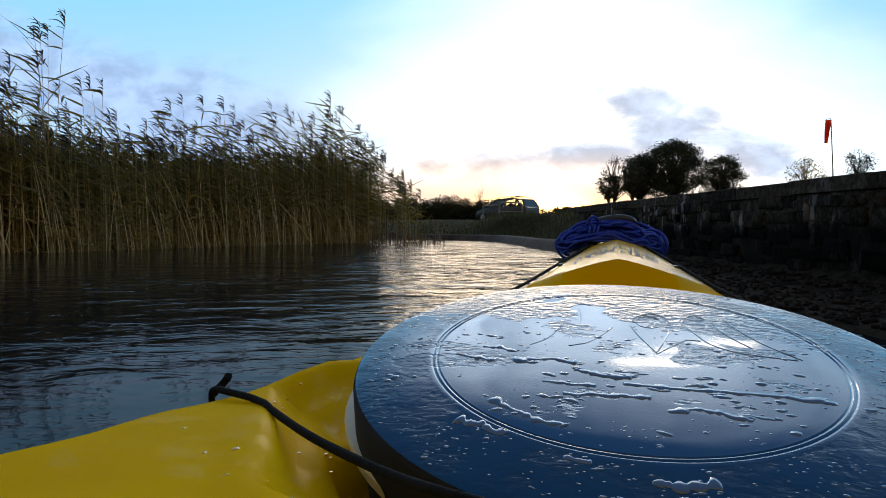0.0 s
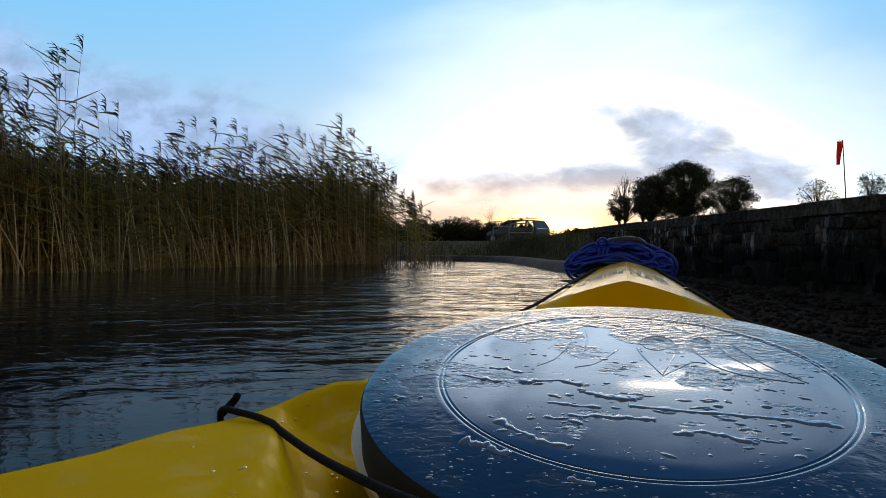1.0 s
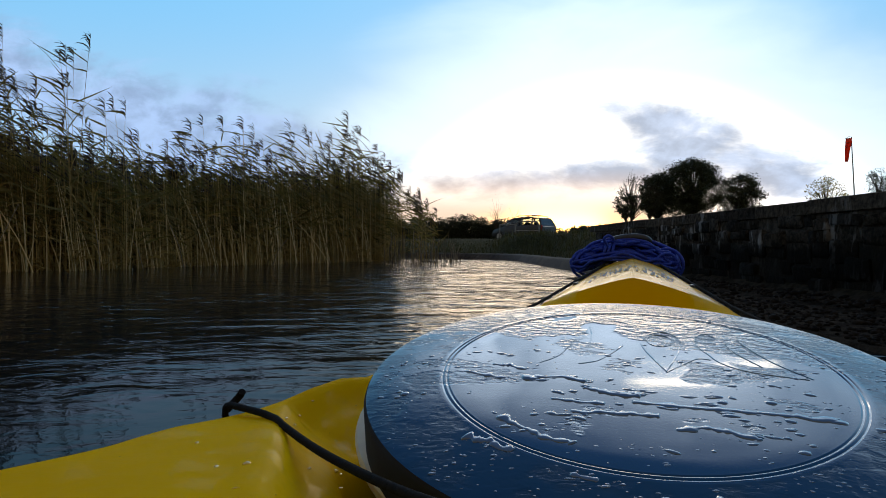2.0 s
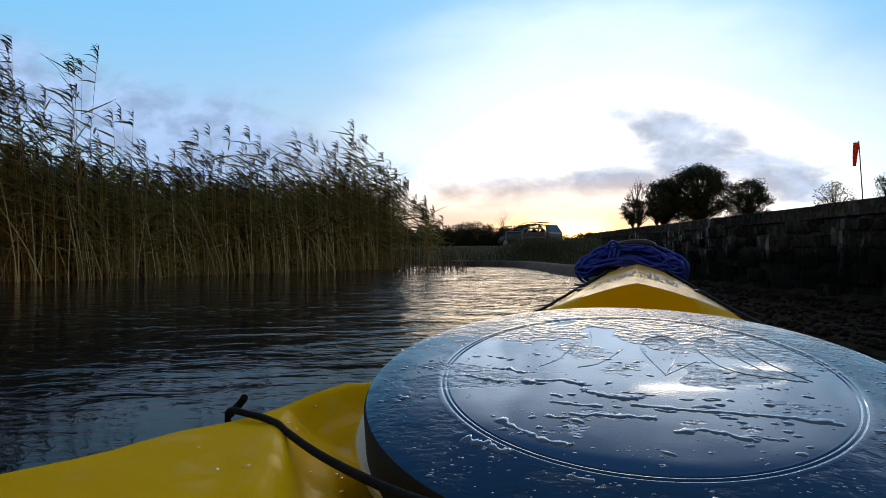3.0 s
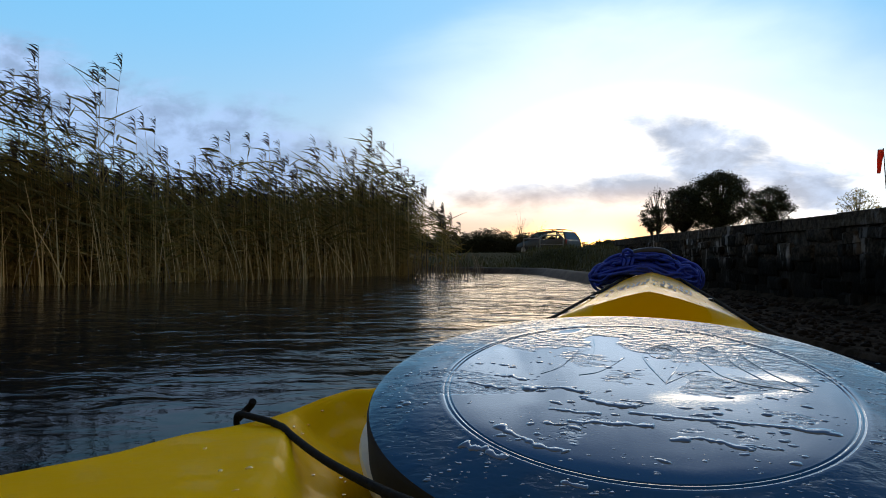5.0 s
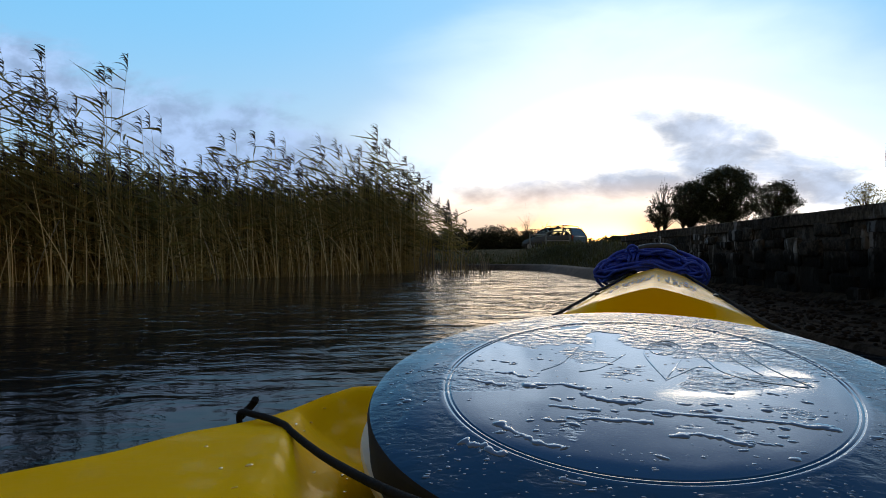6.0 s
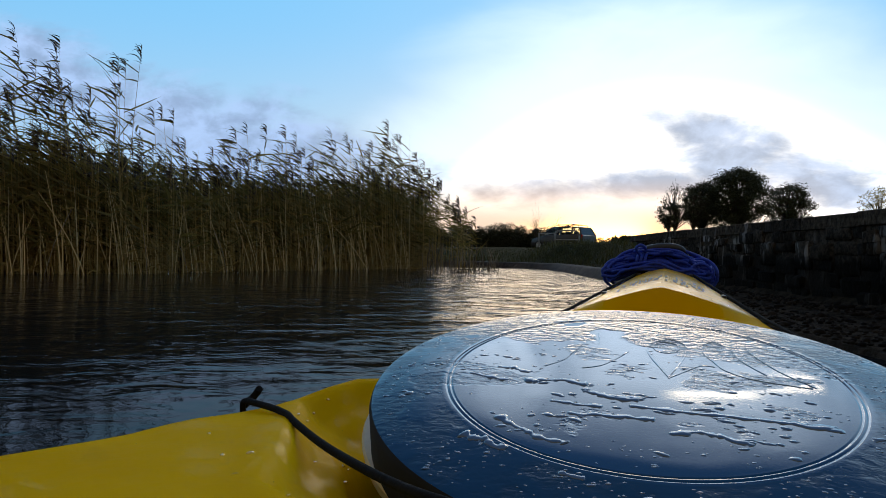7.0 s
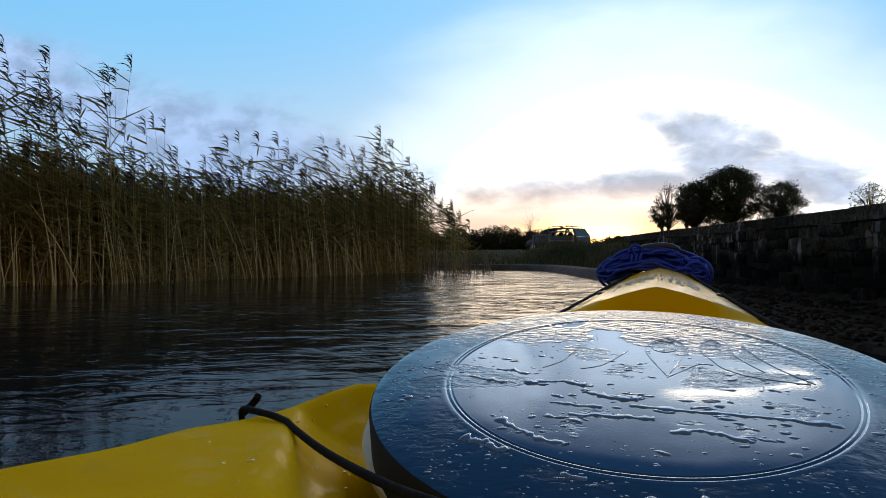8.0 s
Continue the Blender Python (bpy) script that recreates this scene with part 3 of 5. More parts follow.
STREAKS = [
    ([(-0.056, -0.020), (-0.041, -0.015), (-0.025, -0.018)], 0.0018),
    ([(-0.025, -0.026), (-0.013, -0.030), (0.002, -0.030)], 0.0021),
    ([(-0.003, -0.037), (0.020, -0.038), (0.041, -0.037), (0.063, -0.037), (0.085, -0.038)], 0.0020),
    ([(-0.039, -0.041), (-0.028, -0.042), (-0.015, -0.042)], 0.0017),
    ([(-0.029, -0.053), (-0.017, -0.051), (-0.003, -0.050), (0.009, -0.049)], 0.0018),
    ([(-0.070, -0.082), (-0.062, -0.084), (-0.055, -0.088), (-0.048, -0.091)], 0.0019),
    ([(-0.059, -0.063), (-0.047, -0.072), (-0.036, -0.078), (-0.025, -0.081)], 0.0016),
    ([(-0.074, -0.004), (-0.065, -0.005), (-0.056, -0.009)], 0.0016),
    ([(-0.084, -0.017), (-0.073, -0.020), (-0.064, -0.022)], 0.0016),
    ([(0.007, -0.112), (0.017, -0.112), (0.030, -0.108)], 0.0020),
    ([(0.015, -0.061), (0.026, -0.057), (0.037, -0.058), (0.048, -0.063)], 0.0018),
    ([(-0.025, -0.103), (-0.014, -0.105)], 0.0013),
]


def bead_into(verts, faces, x, y, z, rx, ry, h, turn, rnd):
    """A flattened, uneven dome of water."""
    base = len(verts)
    n = 9
    wob = [1 + 0.22 * rnd.uniform(-1, 1) for _ in range(n)]
    for ring, (k, hh) in enumerate(((1.0, -0.1), (0.82, 0.45), (0.48, 0.85))):
        for i in range(n):
            a = 2 * math.pi * i / n
            px, py = rx * k * wob[i] * math.cos(a), ry * k * wob[i] * math.sin(a)
            verts.append((x + px * math.cos(turn) - py * math.sin(turn), y + px * math.sin(turn) + py * math.cos(turn), z + h * hh))
    verts.append((x, y, z + h))
    for r in range(2):
        for i in range(n):
            j = (i + 1) % n
            faces.append((base + r * n + i, base + r * n + j, base + (r + 1) * n + j, base + (r + 1) * n + i))
    for i in range(n):
        faces.append((base + 2 * n + i, base + 2 * n + (i + 1) % n, base + 3 * n))
    faces.append(tuple(base + i for i in reversed(range(n))))


def build_drops():
    rnd = random.Random(5)
    v, f = [], []
    for line, r in STREAKS:
        pts = spline([(x, y, 0) for x, y in line], 9)
        w = [1.25 * r * (0.5 + 0.9 * abs(noise.noise((i * 0.35, r * 900, line[0][0] * 50))) * 2) for i in range(len(pts))]
        w[0] *= 0.4
        w[-1] *= 0.5
        start = len(v)
        tube_into(v, f, [(p.x + 0.0012 * noise.noise((p.x * 200, p.y * 200, 2)), p.y + 0.002 * noise.noise((p.x * 160, p.y * 160, 7)), 0) for p in pts], w, 10)
        for i in range(start, len(v)):
            p = v[i]
            v[i] = (p[0], p[1], lid_z(p[0], p[1]) + p[2] * 0.19)
    placed = 0
    while placed < 560:
        r = 0.134 * math.sqrt(rnd.random())
        a = rnd.uniform(0, 2 * math.pi)
        x, y = r * math.cos(a), r * math.sin(a)
        if noise.noise((x * 26, y * 26, 4)) < -0.12 or 0.094 < r < 0.103 or (r > 0.112 and y > 0.02):
            continue
        if y > 0.05 or (y > 0.02 and rnd.random() < 0.6):
            continue
        size = 0.0004 + (0.0007 if y < -0.075 else 0.0014 if y < 0.03 else 0.0006) * rnd.random() ** 3 + (0.0014 if rnd.random() < 0.03 and r < 0.12 and -0.08 < y < 0.0 else 0)
        bead_into(v, f, x, y, lid_z(x, y), size * rnd.uniform(1.0, 2.0), size, size * 0.24, rnd.uniform(-0.5, 0.5), rnd)
        placed += 1
    # fine beads crowded along the far rim
    while placed < 860:
        r, a = rnd.uniform(0.104, 0.1345), rnd.uniform(0.12, 0.95) * math.pi
        x, y = r * math.cos(a), r * math.sin(a)
        if noise.noise((x * 40, y * 40, 8)) < -0.25:
            continue
        size = rnd.uniform(0.0003, 0.0007)
        bead_into(v, f, x, y, lid_z(x, y), size * rnd.uniform(1.4, 3.0), size, size * 0.13, rnd.uniform(-0.5, 0.5), rnd)
        placed += 1
    # scattered beads all round the falling rim
    while placed < 1180:
        r, a = rnd.uniform(0.103, 0.136), rnd.uniform(0, 2 * math.pi)
        x, y = r * math.cos(a), r * math.sin(a)
        if noise.noise((x * 30, y * 30, 15)) < -0.1:
            continue
        size = 0.0003 + (0.0009 if y > -0.05 else 0.0004) * rnd.random() ** 2
        bead_into(v, f, x, y, lid_z(x, y), size * rnd.uniform(1.0, 2.6), size, size * 0.2, rnd.uniform(-0.5, 0.5), rnd)
        placed += 1
    # larger blobs run together on the near half
    for _ in range(46):
        x, y = rnd.uniform(-0.03, 0.088), rnd.uniform(-0.078, -0.022)
        if math.hypot(x, y) > 0.09 or noise.noise((x * 45, y * 45, 12)) < -0.05:
            continue
        size = rnd.uniform(0.0012, 0.0030)
        for _ in range(rnd.randint(1, 3)):
            bx, by = x + rnd.uniform(-1.6, 1.6) * size, y + rnd.uniform(-0.7, 0.7) * size
            bead_into(v, f, bx, by, lid_z(bx, by), size * rnd.uniform(1.0, 2.0), size * rnd.uniform(0.5, 0.9), size * 0.18, rnd.uniform(-0.4, 0.4), rnd)
    return v, f


v, f = build_drops()
drops = part_data("water_droplets", v, f, DROP, m=KAYAK @ LID_POSE)
tagged(drops, "clear rain beads and trickles on the dark hatch cover", "water drops", kind="stuff")


def deck_top(x, s):
    """Height of the deck at local x, s."""
    w = lerp_table(s, HALF)
    sec = hull_section(s, s > STEP)[:DECK_N]
    u = max(-0.999, min(0.999, x / w))
    k = (u + 1) * (DECK_N - 1) / 2
    i = int(k)
    return sec[i][2] + (sec[min(i + 1, DECK_N - 1)][2] - sec[i][2]) * (k - i)


def deck_drops():
    rnd = random.Random(8)
    v, f = [], []
    while len(f) < 28 * 240:
        s0 = rnd.uniform(-0.24, 0.16) if rnd.random() < 0.7 else rnd.uniform(0.62, 1.0)
        w = lerp_table(s0, HALF)
        x = rnd.uniform(-0.97, 0.97) * w
        if s0 < 0.3 and (math.hypot(x, s0) < 0.15 or (math.hypot(x, s0) > 0.20 and rnd.random() < 0.85)):
            continue
        size = 0.0004 + 0.0011 * rnd.random() ** 2
        bead_into(v, f, x, s0, deck_top(x, s0), size, size * rnd.uniform(1, 2.5), size * 0.45, rnd.uniform(-0.6, 0.6), rnd)
    ob = part_data("deck_droplets", v, f, DECK_DROP, m=KAYAK)
    tagged(ob, "small water beads on the yellow deck", "water drops", kind="stuff")


deck_drops()


# cord across the deck in front of the cockpit, its knot over the gunwale
cross_cord = [(-0.236, 0.004, 0.258), (-0.234, -0.012, 0.272), (-0.226, -0.026, 0.2885), (-0.209, -0.037, 0.2920), (-0.186, -0.050, 0.2915), (-0.160, -0.071, 0.2895), (-0.12, -0.105, 0.291), (-0.075, -0.142, 0.297),
              (-0.045, -0.162, 0.301), (0.0, -0.178, 0.302), (0.07, -0.145, 0.297), (0.12, -0.105, 0.293), (0.186, -0.05, 0.293), (0.229, -0.026, 0.291), (0.243, -0.01, 0.275)]
cross_cord = [(x, s, max(z, deck_top(x, s) + 0.0024) if -0.225 < x < 0.225 else z) for x, s, z in ((p.x, p.y, p.z) for p in spline(cross_cord, 8))]
for _ in range(5):
    cross_cord = [(x, s, sum(cross_cord[min(len(cross_cord) - 1, max(0, i + k))][2] for k in range(-4, 5)) / 9) if -0.215 < x < 0.215 else (x, s, z) for i, (x, s, z) in enumerate(cross_cord)]
    cross_cord = [(x, s, max(z, deck_top(x, s) + 0.0012) if -0.222 < x < 0.222 else z) for x, s, z in cross_cord]
tube("deck_cord", cross_cord, 0.0019, CORD, kayak, "black elastic deck cord", sides=10)
tube("cord_knot", spline([(-0.228, -0.022, 0.286), (-0.229, -0.014, 0.288), (-0.226, -0.012, 0.292), (-0.224, -0.013, 0.2945)], 6), 0.0023, CORD, kayak, "black cord knot")
for side in (-1, 1):
    pts = []
    for i in range(14):
        s = 0.30 + 0.78 * i / 13
        w = lerp_table(s, HALF)
        pts.append((side * (w + 0.001), s, lerp_table(s, GUNWALE) + 0.004))
    tube("deck_line", spline(pts, 3), 0.0022, CORD, kayak, "black deck line", sides=8)
    for s in (0.78, 1.04):
        w = lerp_table(s, HALF)
        part("line_fitting", box_bm(0.008, 0.022, 0.007, 0.003), BLACK_PLASTIC, kayak, "black deck fitting", pose(side * (w - 0.004), s, lerp_table(s, GUNWALE) + 0.002))

# worn marking on the foredeck: plain strokes of its size
rnd = random.Random(3)
for i in range(64):
    x = rnd.uniform(-0.068, 0.068)
    s0 = 0.715 + 0.03 * (1 - abs(x) / 0.07) + rnd.uniform(-0.03, 0.08)
    l = rnd.uniform(0.012, 0.05)
    w = rnd.uniform(0.0006, 0.0020)
    vv, ff = [], []
    for k in range(5):
        s = s0 + l * k / 4
        for q in (-w, w):
            xx = x + q * (0.7 + 0.5 * rnd.random())
            vv.append((xx, s, deck_top(xx, s) + 0.0008))
        if k:
            j = 2 * k
            ff.append((j - 2, j - 1, j + 1, j))
    part_data("worn_marking", vv, ff, DECAL, kayak, "worn grey printed stroke", smooth=False)

# carrying handle at the bow
tube("bow_handle", spline([(-0.050, 1.13, 0.352), (-0.048, 1.13, 0.380), (-0.034, 1.10, 0.394), (0.008, 1.09, 0.399), (0.034, 1.10, 0.390), (0.046, 1.13, 0.355)], 8), 0.0085, BLACK_PLASTIC, kayak, "black carrying handle", sides=12)


# ---- blue rope coil on the bow ----
def rope_coil():
    rnd = random.Random(11)
    coil = thing("rope_coil", KAYAK @ pose(0, 1.09, 0.36), "loose hank of bright blue rope over the bow", "rope")
    for k in range(20):
        w = rnd.uniform(0.080, 0.108)
        hgt = rnd.uniform(0.005, 0.019)
        off = rnd.uniform(-0.008, 0.006) - 0.014
        fwd = rnd.uniform(-0.03, 0.05)
        lift = rnd.uniform(-0.010, 0.012)
        pts = []
        n = 16
        for i in range(n):
            a = 2 * math.pi * i / n
            c, d = math.cos(a), math.sin(a)
            x = off + w * math.copysign(abs(c) ** 0.7, c)
            arch = 0.012 - 0.034 * (abs(x + 0.014) / 0.110) ** 1.6
            y = fwd + 0.02 * d + rnd.uniform(-0.010, 0.010)
            z = lift + hgt * math.copysign(abs(d) ** 0.75, d) + arch + rnd.uniform(-0.006, 0.006)
            pts.append((x + rnd.uniform(-0.005, 0.005), y, z))
        tube("rope_strand", spline(pts, 5, closed=True), 0.0031, BLUE_ROPE, coil, sides=7)
    # slack bights that hang at either end
    for k in range(7):
        side = -1 if k % 2 else 1
        x0, r = -0.014 + side * rnd.uniform(0.074, 0.088), rnd.uniform(0.022, 0.032)
        y0, tilt = rnd.uniform(-0.03, 0.03), rnd.uniform(-0.5, 0.5)
        pts = [(x0 + r * math.cos(a), y0 + r * tilt * math.cos(a) + rnd.uniform(-0.003, 0.003), -0.018 + r * 1.05 * math.sin(a)) for a in (2 * math.pi * i / 12 for i in range(12))]
        tube("rope_strand", spline(pts, 5, closed=True), 0.0031, BLUE_ROPE, coil, sides=7)
    for k in range(9):
        w = rnd.uniform(0.06, 0.10)
        lift = -0.010 + 0.0042 * k
        pts = []
        for i in range(9):
            x = -0.016 + w * (i / 4 - 1)
            pts.append((x, rnd.uniform(-0.03, 0.01), lift - 0.034 * (abs(x + 0.016) / 0.110) ** 1.6 + 0.010 + rnd.uniform(-0.005, 0.005)))
        tube("rope_strand", spline(pts, 5), 0.0031, BLUE_ROPE, coil, sides=7)
    # a frapping turn and the end that stands up beside the handle
    for k in range(3):
        x0 = -0.056 + 0.008 * k
        pts = [(x0 + 0.006 * math.sin(a), 0.01 + 0.05 * math.cos(a), 0.006 + 0.024 * math.sin(a)) for a in (2 * math.pi * i / 10 for i in range(10))]
        tube("rope_turn", spline(pts, 4, closed=True), 0.0031, BLUE_ROPE, coil, sides=7)
    tube("rope_end", spline([(-0.046, -0.03, 0.018), (-0.056, -0.04, 0.034), (-0.048, -0.04, 0.042), (-0.038, -0.03, 0.035), (-0.042, -0.01, 0.018)], 6), 0.0031, BLUE_ROPE, coil, sides=7)
    return coil


rope_coil()

# ---- kerb along the water's edge ----
def kerb_path(d):
    """Place and heading along the water's edge, d metres from the straight side."""
    straight = (SHORE_Y - CORNER) - 8.6
    arc = CORNER * math.pi / 2
    if d < straight:
        return SHORE_X, 8.6 + d, 90
    if d < straight + arc:
        a = (d - straight) / CORNER
        return SHORE_X - CORNER + CORNER * math.cos(a), SHORE_Y - CORNER + CORNER * math.sin(a), 90 + math.degrees(a)
    return SHORE_X - CORNER - (d - straight - arc), SHORE_Y, 180


def build_kerb():
    """A cast concrete edge swept along the water, with a sloping wet face."""
    profile = [(-0.34, -0.45), (-0.20, -0.06), (-0.13, 0.02), (-0.03, 0.125), (0.0, 0.145), (0.03, 0.152), (0.15, 0.156), (0.24, 0.152), (0.27, 0.14), (0.28, -0.10)]
    v, f = [], []
    n = 120
    for i in range(n):
        x, y, heading = kerb_path(i * 0.15 - 0.8)
        a = radians(heading - 90)
        out = (math.cos(a), math.sin(a))
        for d, z in profile:
            wob = 0.012 * noise.noise((x * 1.5, y * 1.5, d * 4)) + 0.005 * noise.noise((x * 7, y * 7, d * 9))
            v.append((x + out[0] * (d + wob), y + out[1] * (d + wob), z + wob * 0.8))
    m = len(profile)
    for i in range(n - 1):
        for k in range(m - 1):
            q = i * m + k
            f.append((q, q + m, q + m + 1, q + 1))
    ob = part_data("kerb", v, f, CONCRETE, sharp=50)
    return tagged(ob, "low weathered concrete edging along the water", "kerb", kind="structure")


build_kerb()


def bank_grass():
    """Rough grass along the top of the kerb and up the bank."""
    rnd = random.Random(64)
    v, f = [], []
    count = 0
    while count < 9000:
        x, y = rnd.uniform(-4.0, 9.0), 9.0 + 20 * rnd.random()
        q = shore(x, y)
        if q < 0.30 or q > 9 or (y < 11.5 and x > WALL_X + 0.4):
            continue
        if rnd.random() > math.exp(-q * 0.25) or noise.noise((x * 1.1, y * 1.1, 2)) < -0.25:
            continue
        h = rnd.uniform(0.06, 0.20) * (1 + noise.noise((x * 0.7, y * 0.7, 6)))
        g = land(x, y) - 0.02
        a, lean = rnd.uniform(0, 2 * math.pi), rnd.uniform(0.0, 0.6) * h
        c, s0 = math.cos(a), math.sin(a)
        w = rnd.uniform(0.004, 0.010)
        k = len(v)
        v += [(x - s0 * w, y + c * w, g), (x + s0 * w, y - c * w, g), (x + c * lean * 0.4 + s0 * w * 0.7, y + s0 * lean * 0.4 - c * w * 0.7, g + h * 0.6),
              (x + c * lean * 0.4 - s0 * w * 0.7, y + s0 * lean * 0.4 + c * w * 0.7, g + h * 0.6), (x + c * lean, y + s0 * lean, g + h)]
        f += [(k, k + 1, k + 2, k + 3), (k + 3, k + 2, k + 4)]
        count += 1
    ob = part_data("bank_grass", v, f, GRASS, smooth=False)
    tagged(ob, "rough dull green grass on the bank", "grass", kind="stuff")


bank_grass()

# ---- reeds ----


def front_y(x):
    return lerp_table(x, FRONT)


def blade(verts, faces, root, azimuth, rise, length, width, sag, rnd):
    """One flat, tapering reed leaf that bends over."""
    base = len(verts)
    c, s = math.cos(azimuth), math.sin(azimuth)
    x, y, z = root
    ang = rise
    segs = 4
    px, py = -s, c
    tw = rnd.choice((-1, 1)) * rnd.uniform(0.25, 1.45)
    for i in range(segs + 1):
        t = i / segs
        w = width * (0.55 + 0.9 * t if t < 0.3 else 1.15 * (1 - t) ** 0.8) * 0.5
        wz = w * math.sin(tw)
        wh = w * math.cos(tw)
        verts.append((x + px * wh, y + py * wh, z + wz))
        verts.append((x - px * wh, y - py * wh, z - wz))
        d = length / segs
        x += c * math.cos(ang) * d
        y += s * math.cos(ang) * d
        z += math.sin(ang) * d
        ang -= sag
    for i in range(segs):
        b = base + 2 * i
        faces.append((b, b + 1, b + 3, b + 2))


def reed(lists, x, y, z0, height, rnd, leafy=1.0, plume=True, lean=None):
    sv, sf, lv, lf, pv, pf = lists
    lean_a = rnd.gauss(math.pi, 0.9)
    lean_k = abs(rnd.gauss(0.05, 0.05)) if lean is None else lean
    pts = []
    for i in range(6):
        t = i / 5
        off = lean_k * height * (t ** 1.7)
        pts.append((x + math.cos(lean_a) * off, y + math.sin(lean_a) * off, z0 + (height - z0) * t))
    r = rnd.uniform(0.0030, 0.0052) * (1.0 if leafy else 1.5)
    tube_into(sv, sf, pts, [r, r, r, r * 0.9, r * 0.7, r * 0.35], 3, caps=False)

    def at(t):
        k = t * 5
        i = min(4, int(k))
        a, b = pts[i], pts[i + 1]
        return tuple(a[j] + (b[j] - a[j]) * (k - i) for j in range(3))

    # withered brown leaves low on the stem
    for i in range(3 if leafy else 0):
        blade(sv, sf, at(rnd.uniform(0.15, 0.75)), rnd.uniform(0, 2 * math.pi), rnd.uniform(0.0, 1.3), rnd.uniform(0.2, 0.45), rnd.uniform(0.012, 0.024), rnd.uniform(0.1, 0.5), rnd)
    n = int(rnd.uniform(4.0, 7) * leafy)
    for i in range(n):
        t = 0.46 + 0.50 * (i + rnd.random() * 0.8) / max(n, 1)
        az = rnd.gauss(math.pi + 0.05, 0.5) if rnd.random() < 0.92 else rnd.gauss(0.0, 0.6)
        blade(lv, lf, at(min(t, 0.99)), az, rnd.uniform(0.15, 0.95), rnd.uniform(0.34, 0.72), rnd.uniform(0.026, 0.050), rnd.uniform(-0.03, 0.16), rnd)
    if plume:
        top = at(0.985)
        size = rnd.uniform(0.7, 1.25)
        for i in range(12):
            az = rnd.gauss(math.pi, 0.6)
            z_off = -0.26 * size * i / 12
            blade(pv, pf, (top[0], top[1], top[2] + z_off + 0.03), az, rnd.uniform(0.45, 1.25), rnd.uniform(0.10, 0.25) * size * (0.7 + 0.5 * i / 12), rnd.uniform(0.020, 0.034), rnd.uniform(0.1, 0.4), rnd)


def base_height(x):
    return lerp_table(x, [(-13, 2.35), (-6.5, 2.0), (-5.3, 1.82), (-4.9, 1.76), (-4, 1.85), (-2.6, 2.1), (-1.2, 2.35)])


# clumps of taller reeds: place, spread, count, lowest and highest
TALL = [(-6.7, 9.2, 0.40, 10, 2.7, 3.6), (-5.95, 9.3, 0.10, 3, 3.3, 3.65), (-5.6, 9.3, 0.32, 14, 2.45, 3.05), (-5.05, 9.25, 0.18, 6, 2.7, 3.4), (-4.6, 9.8, 0.12, 2, 2.3, 2.6), (-3.9, 11.7, 0.15, 3, 2.55, 2.75),
        (-3.2, 12.6, 0.1, 1, 2.6, 2.65), (-2.4, 13.5, 0.1, 2, 2.55, 2.7), (-1.62, 15.0, 0.18, 7, 2.8, 3.3), (-0.75, 15.8, 0.18, 2, 2.1, 2.2), (-0.2, 16.5, 0.22, 3, 1.2, 2.05), (0.2, 16.8, 0.1, 2, 1.1, 1.5)]


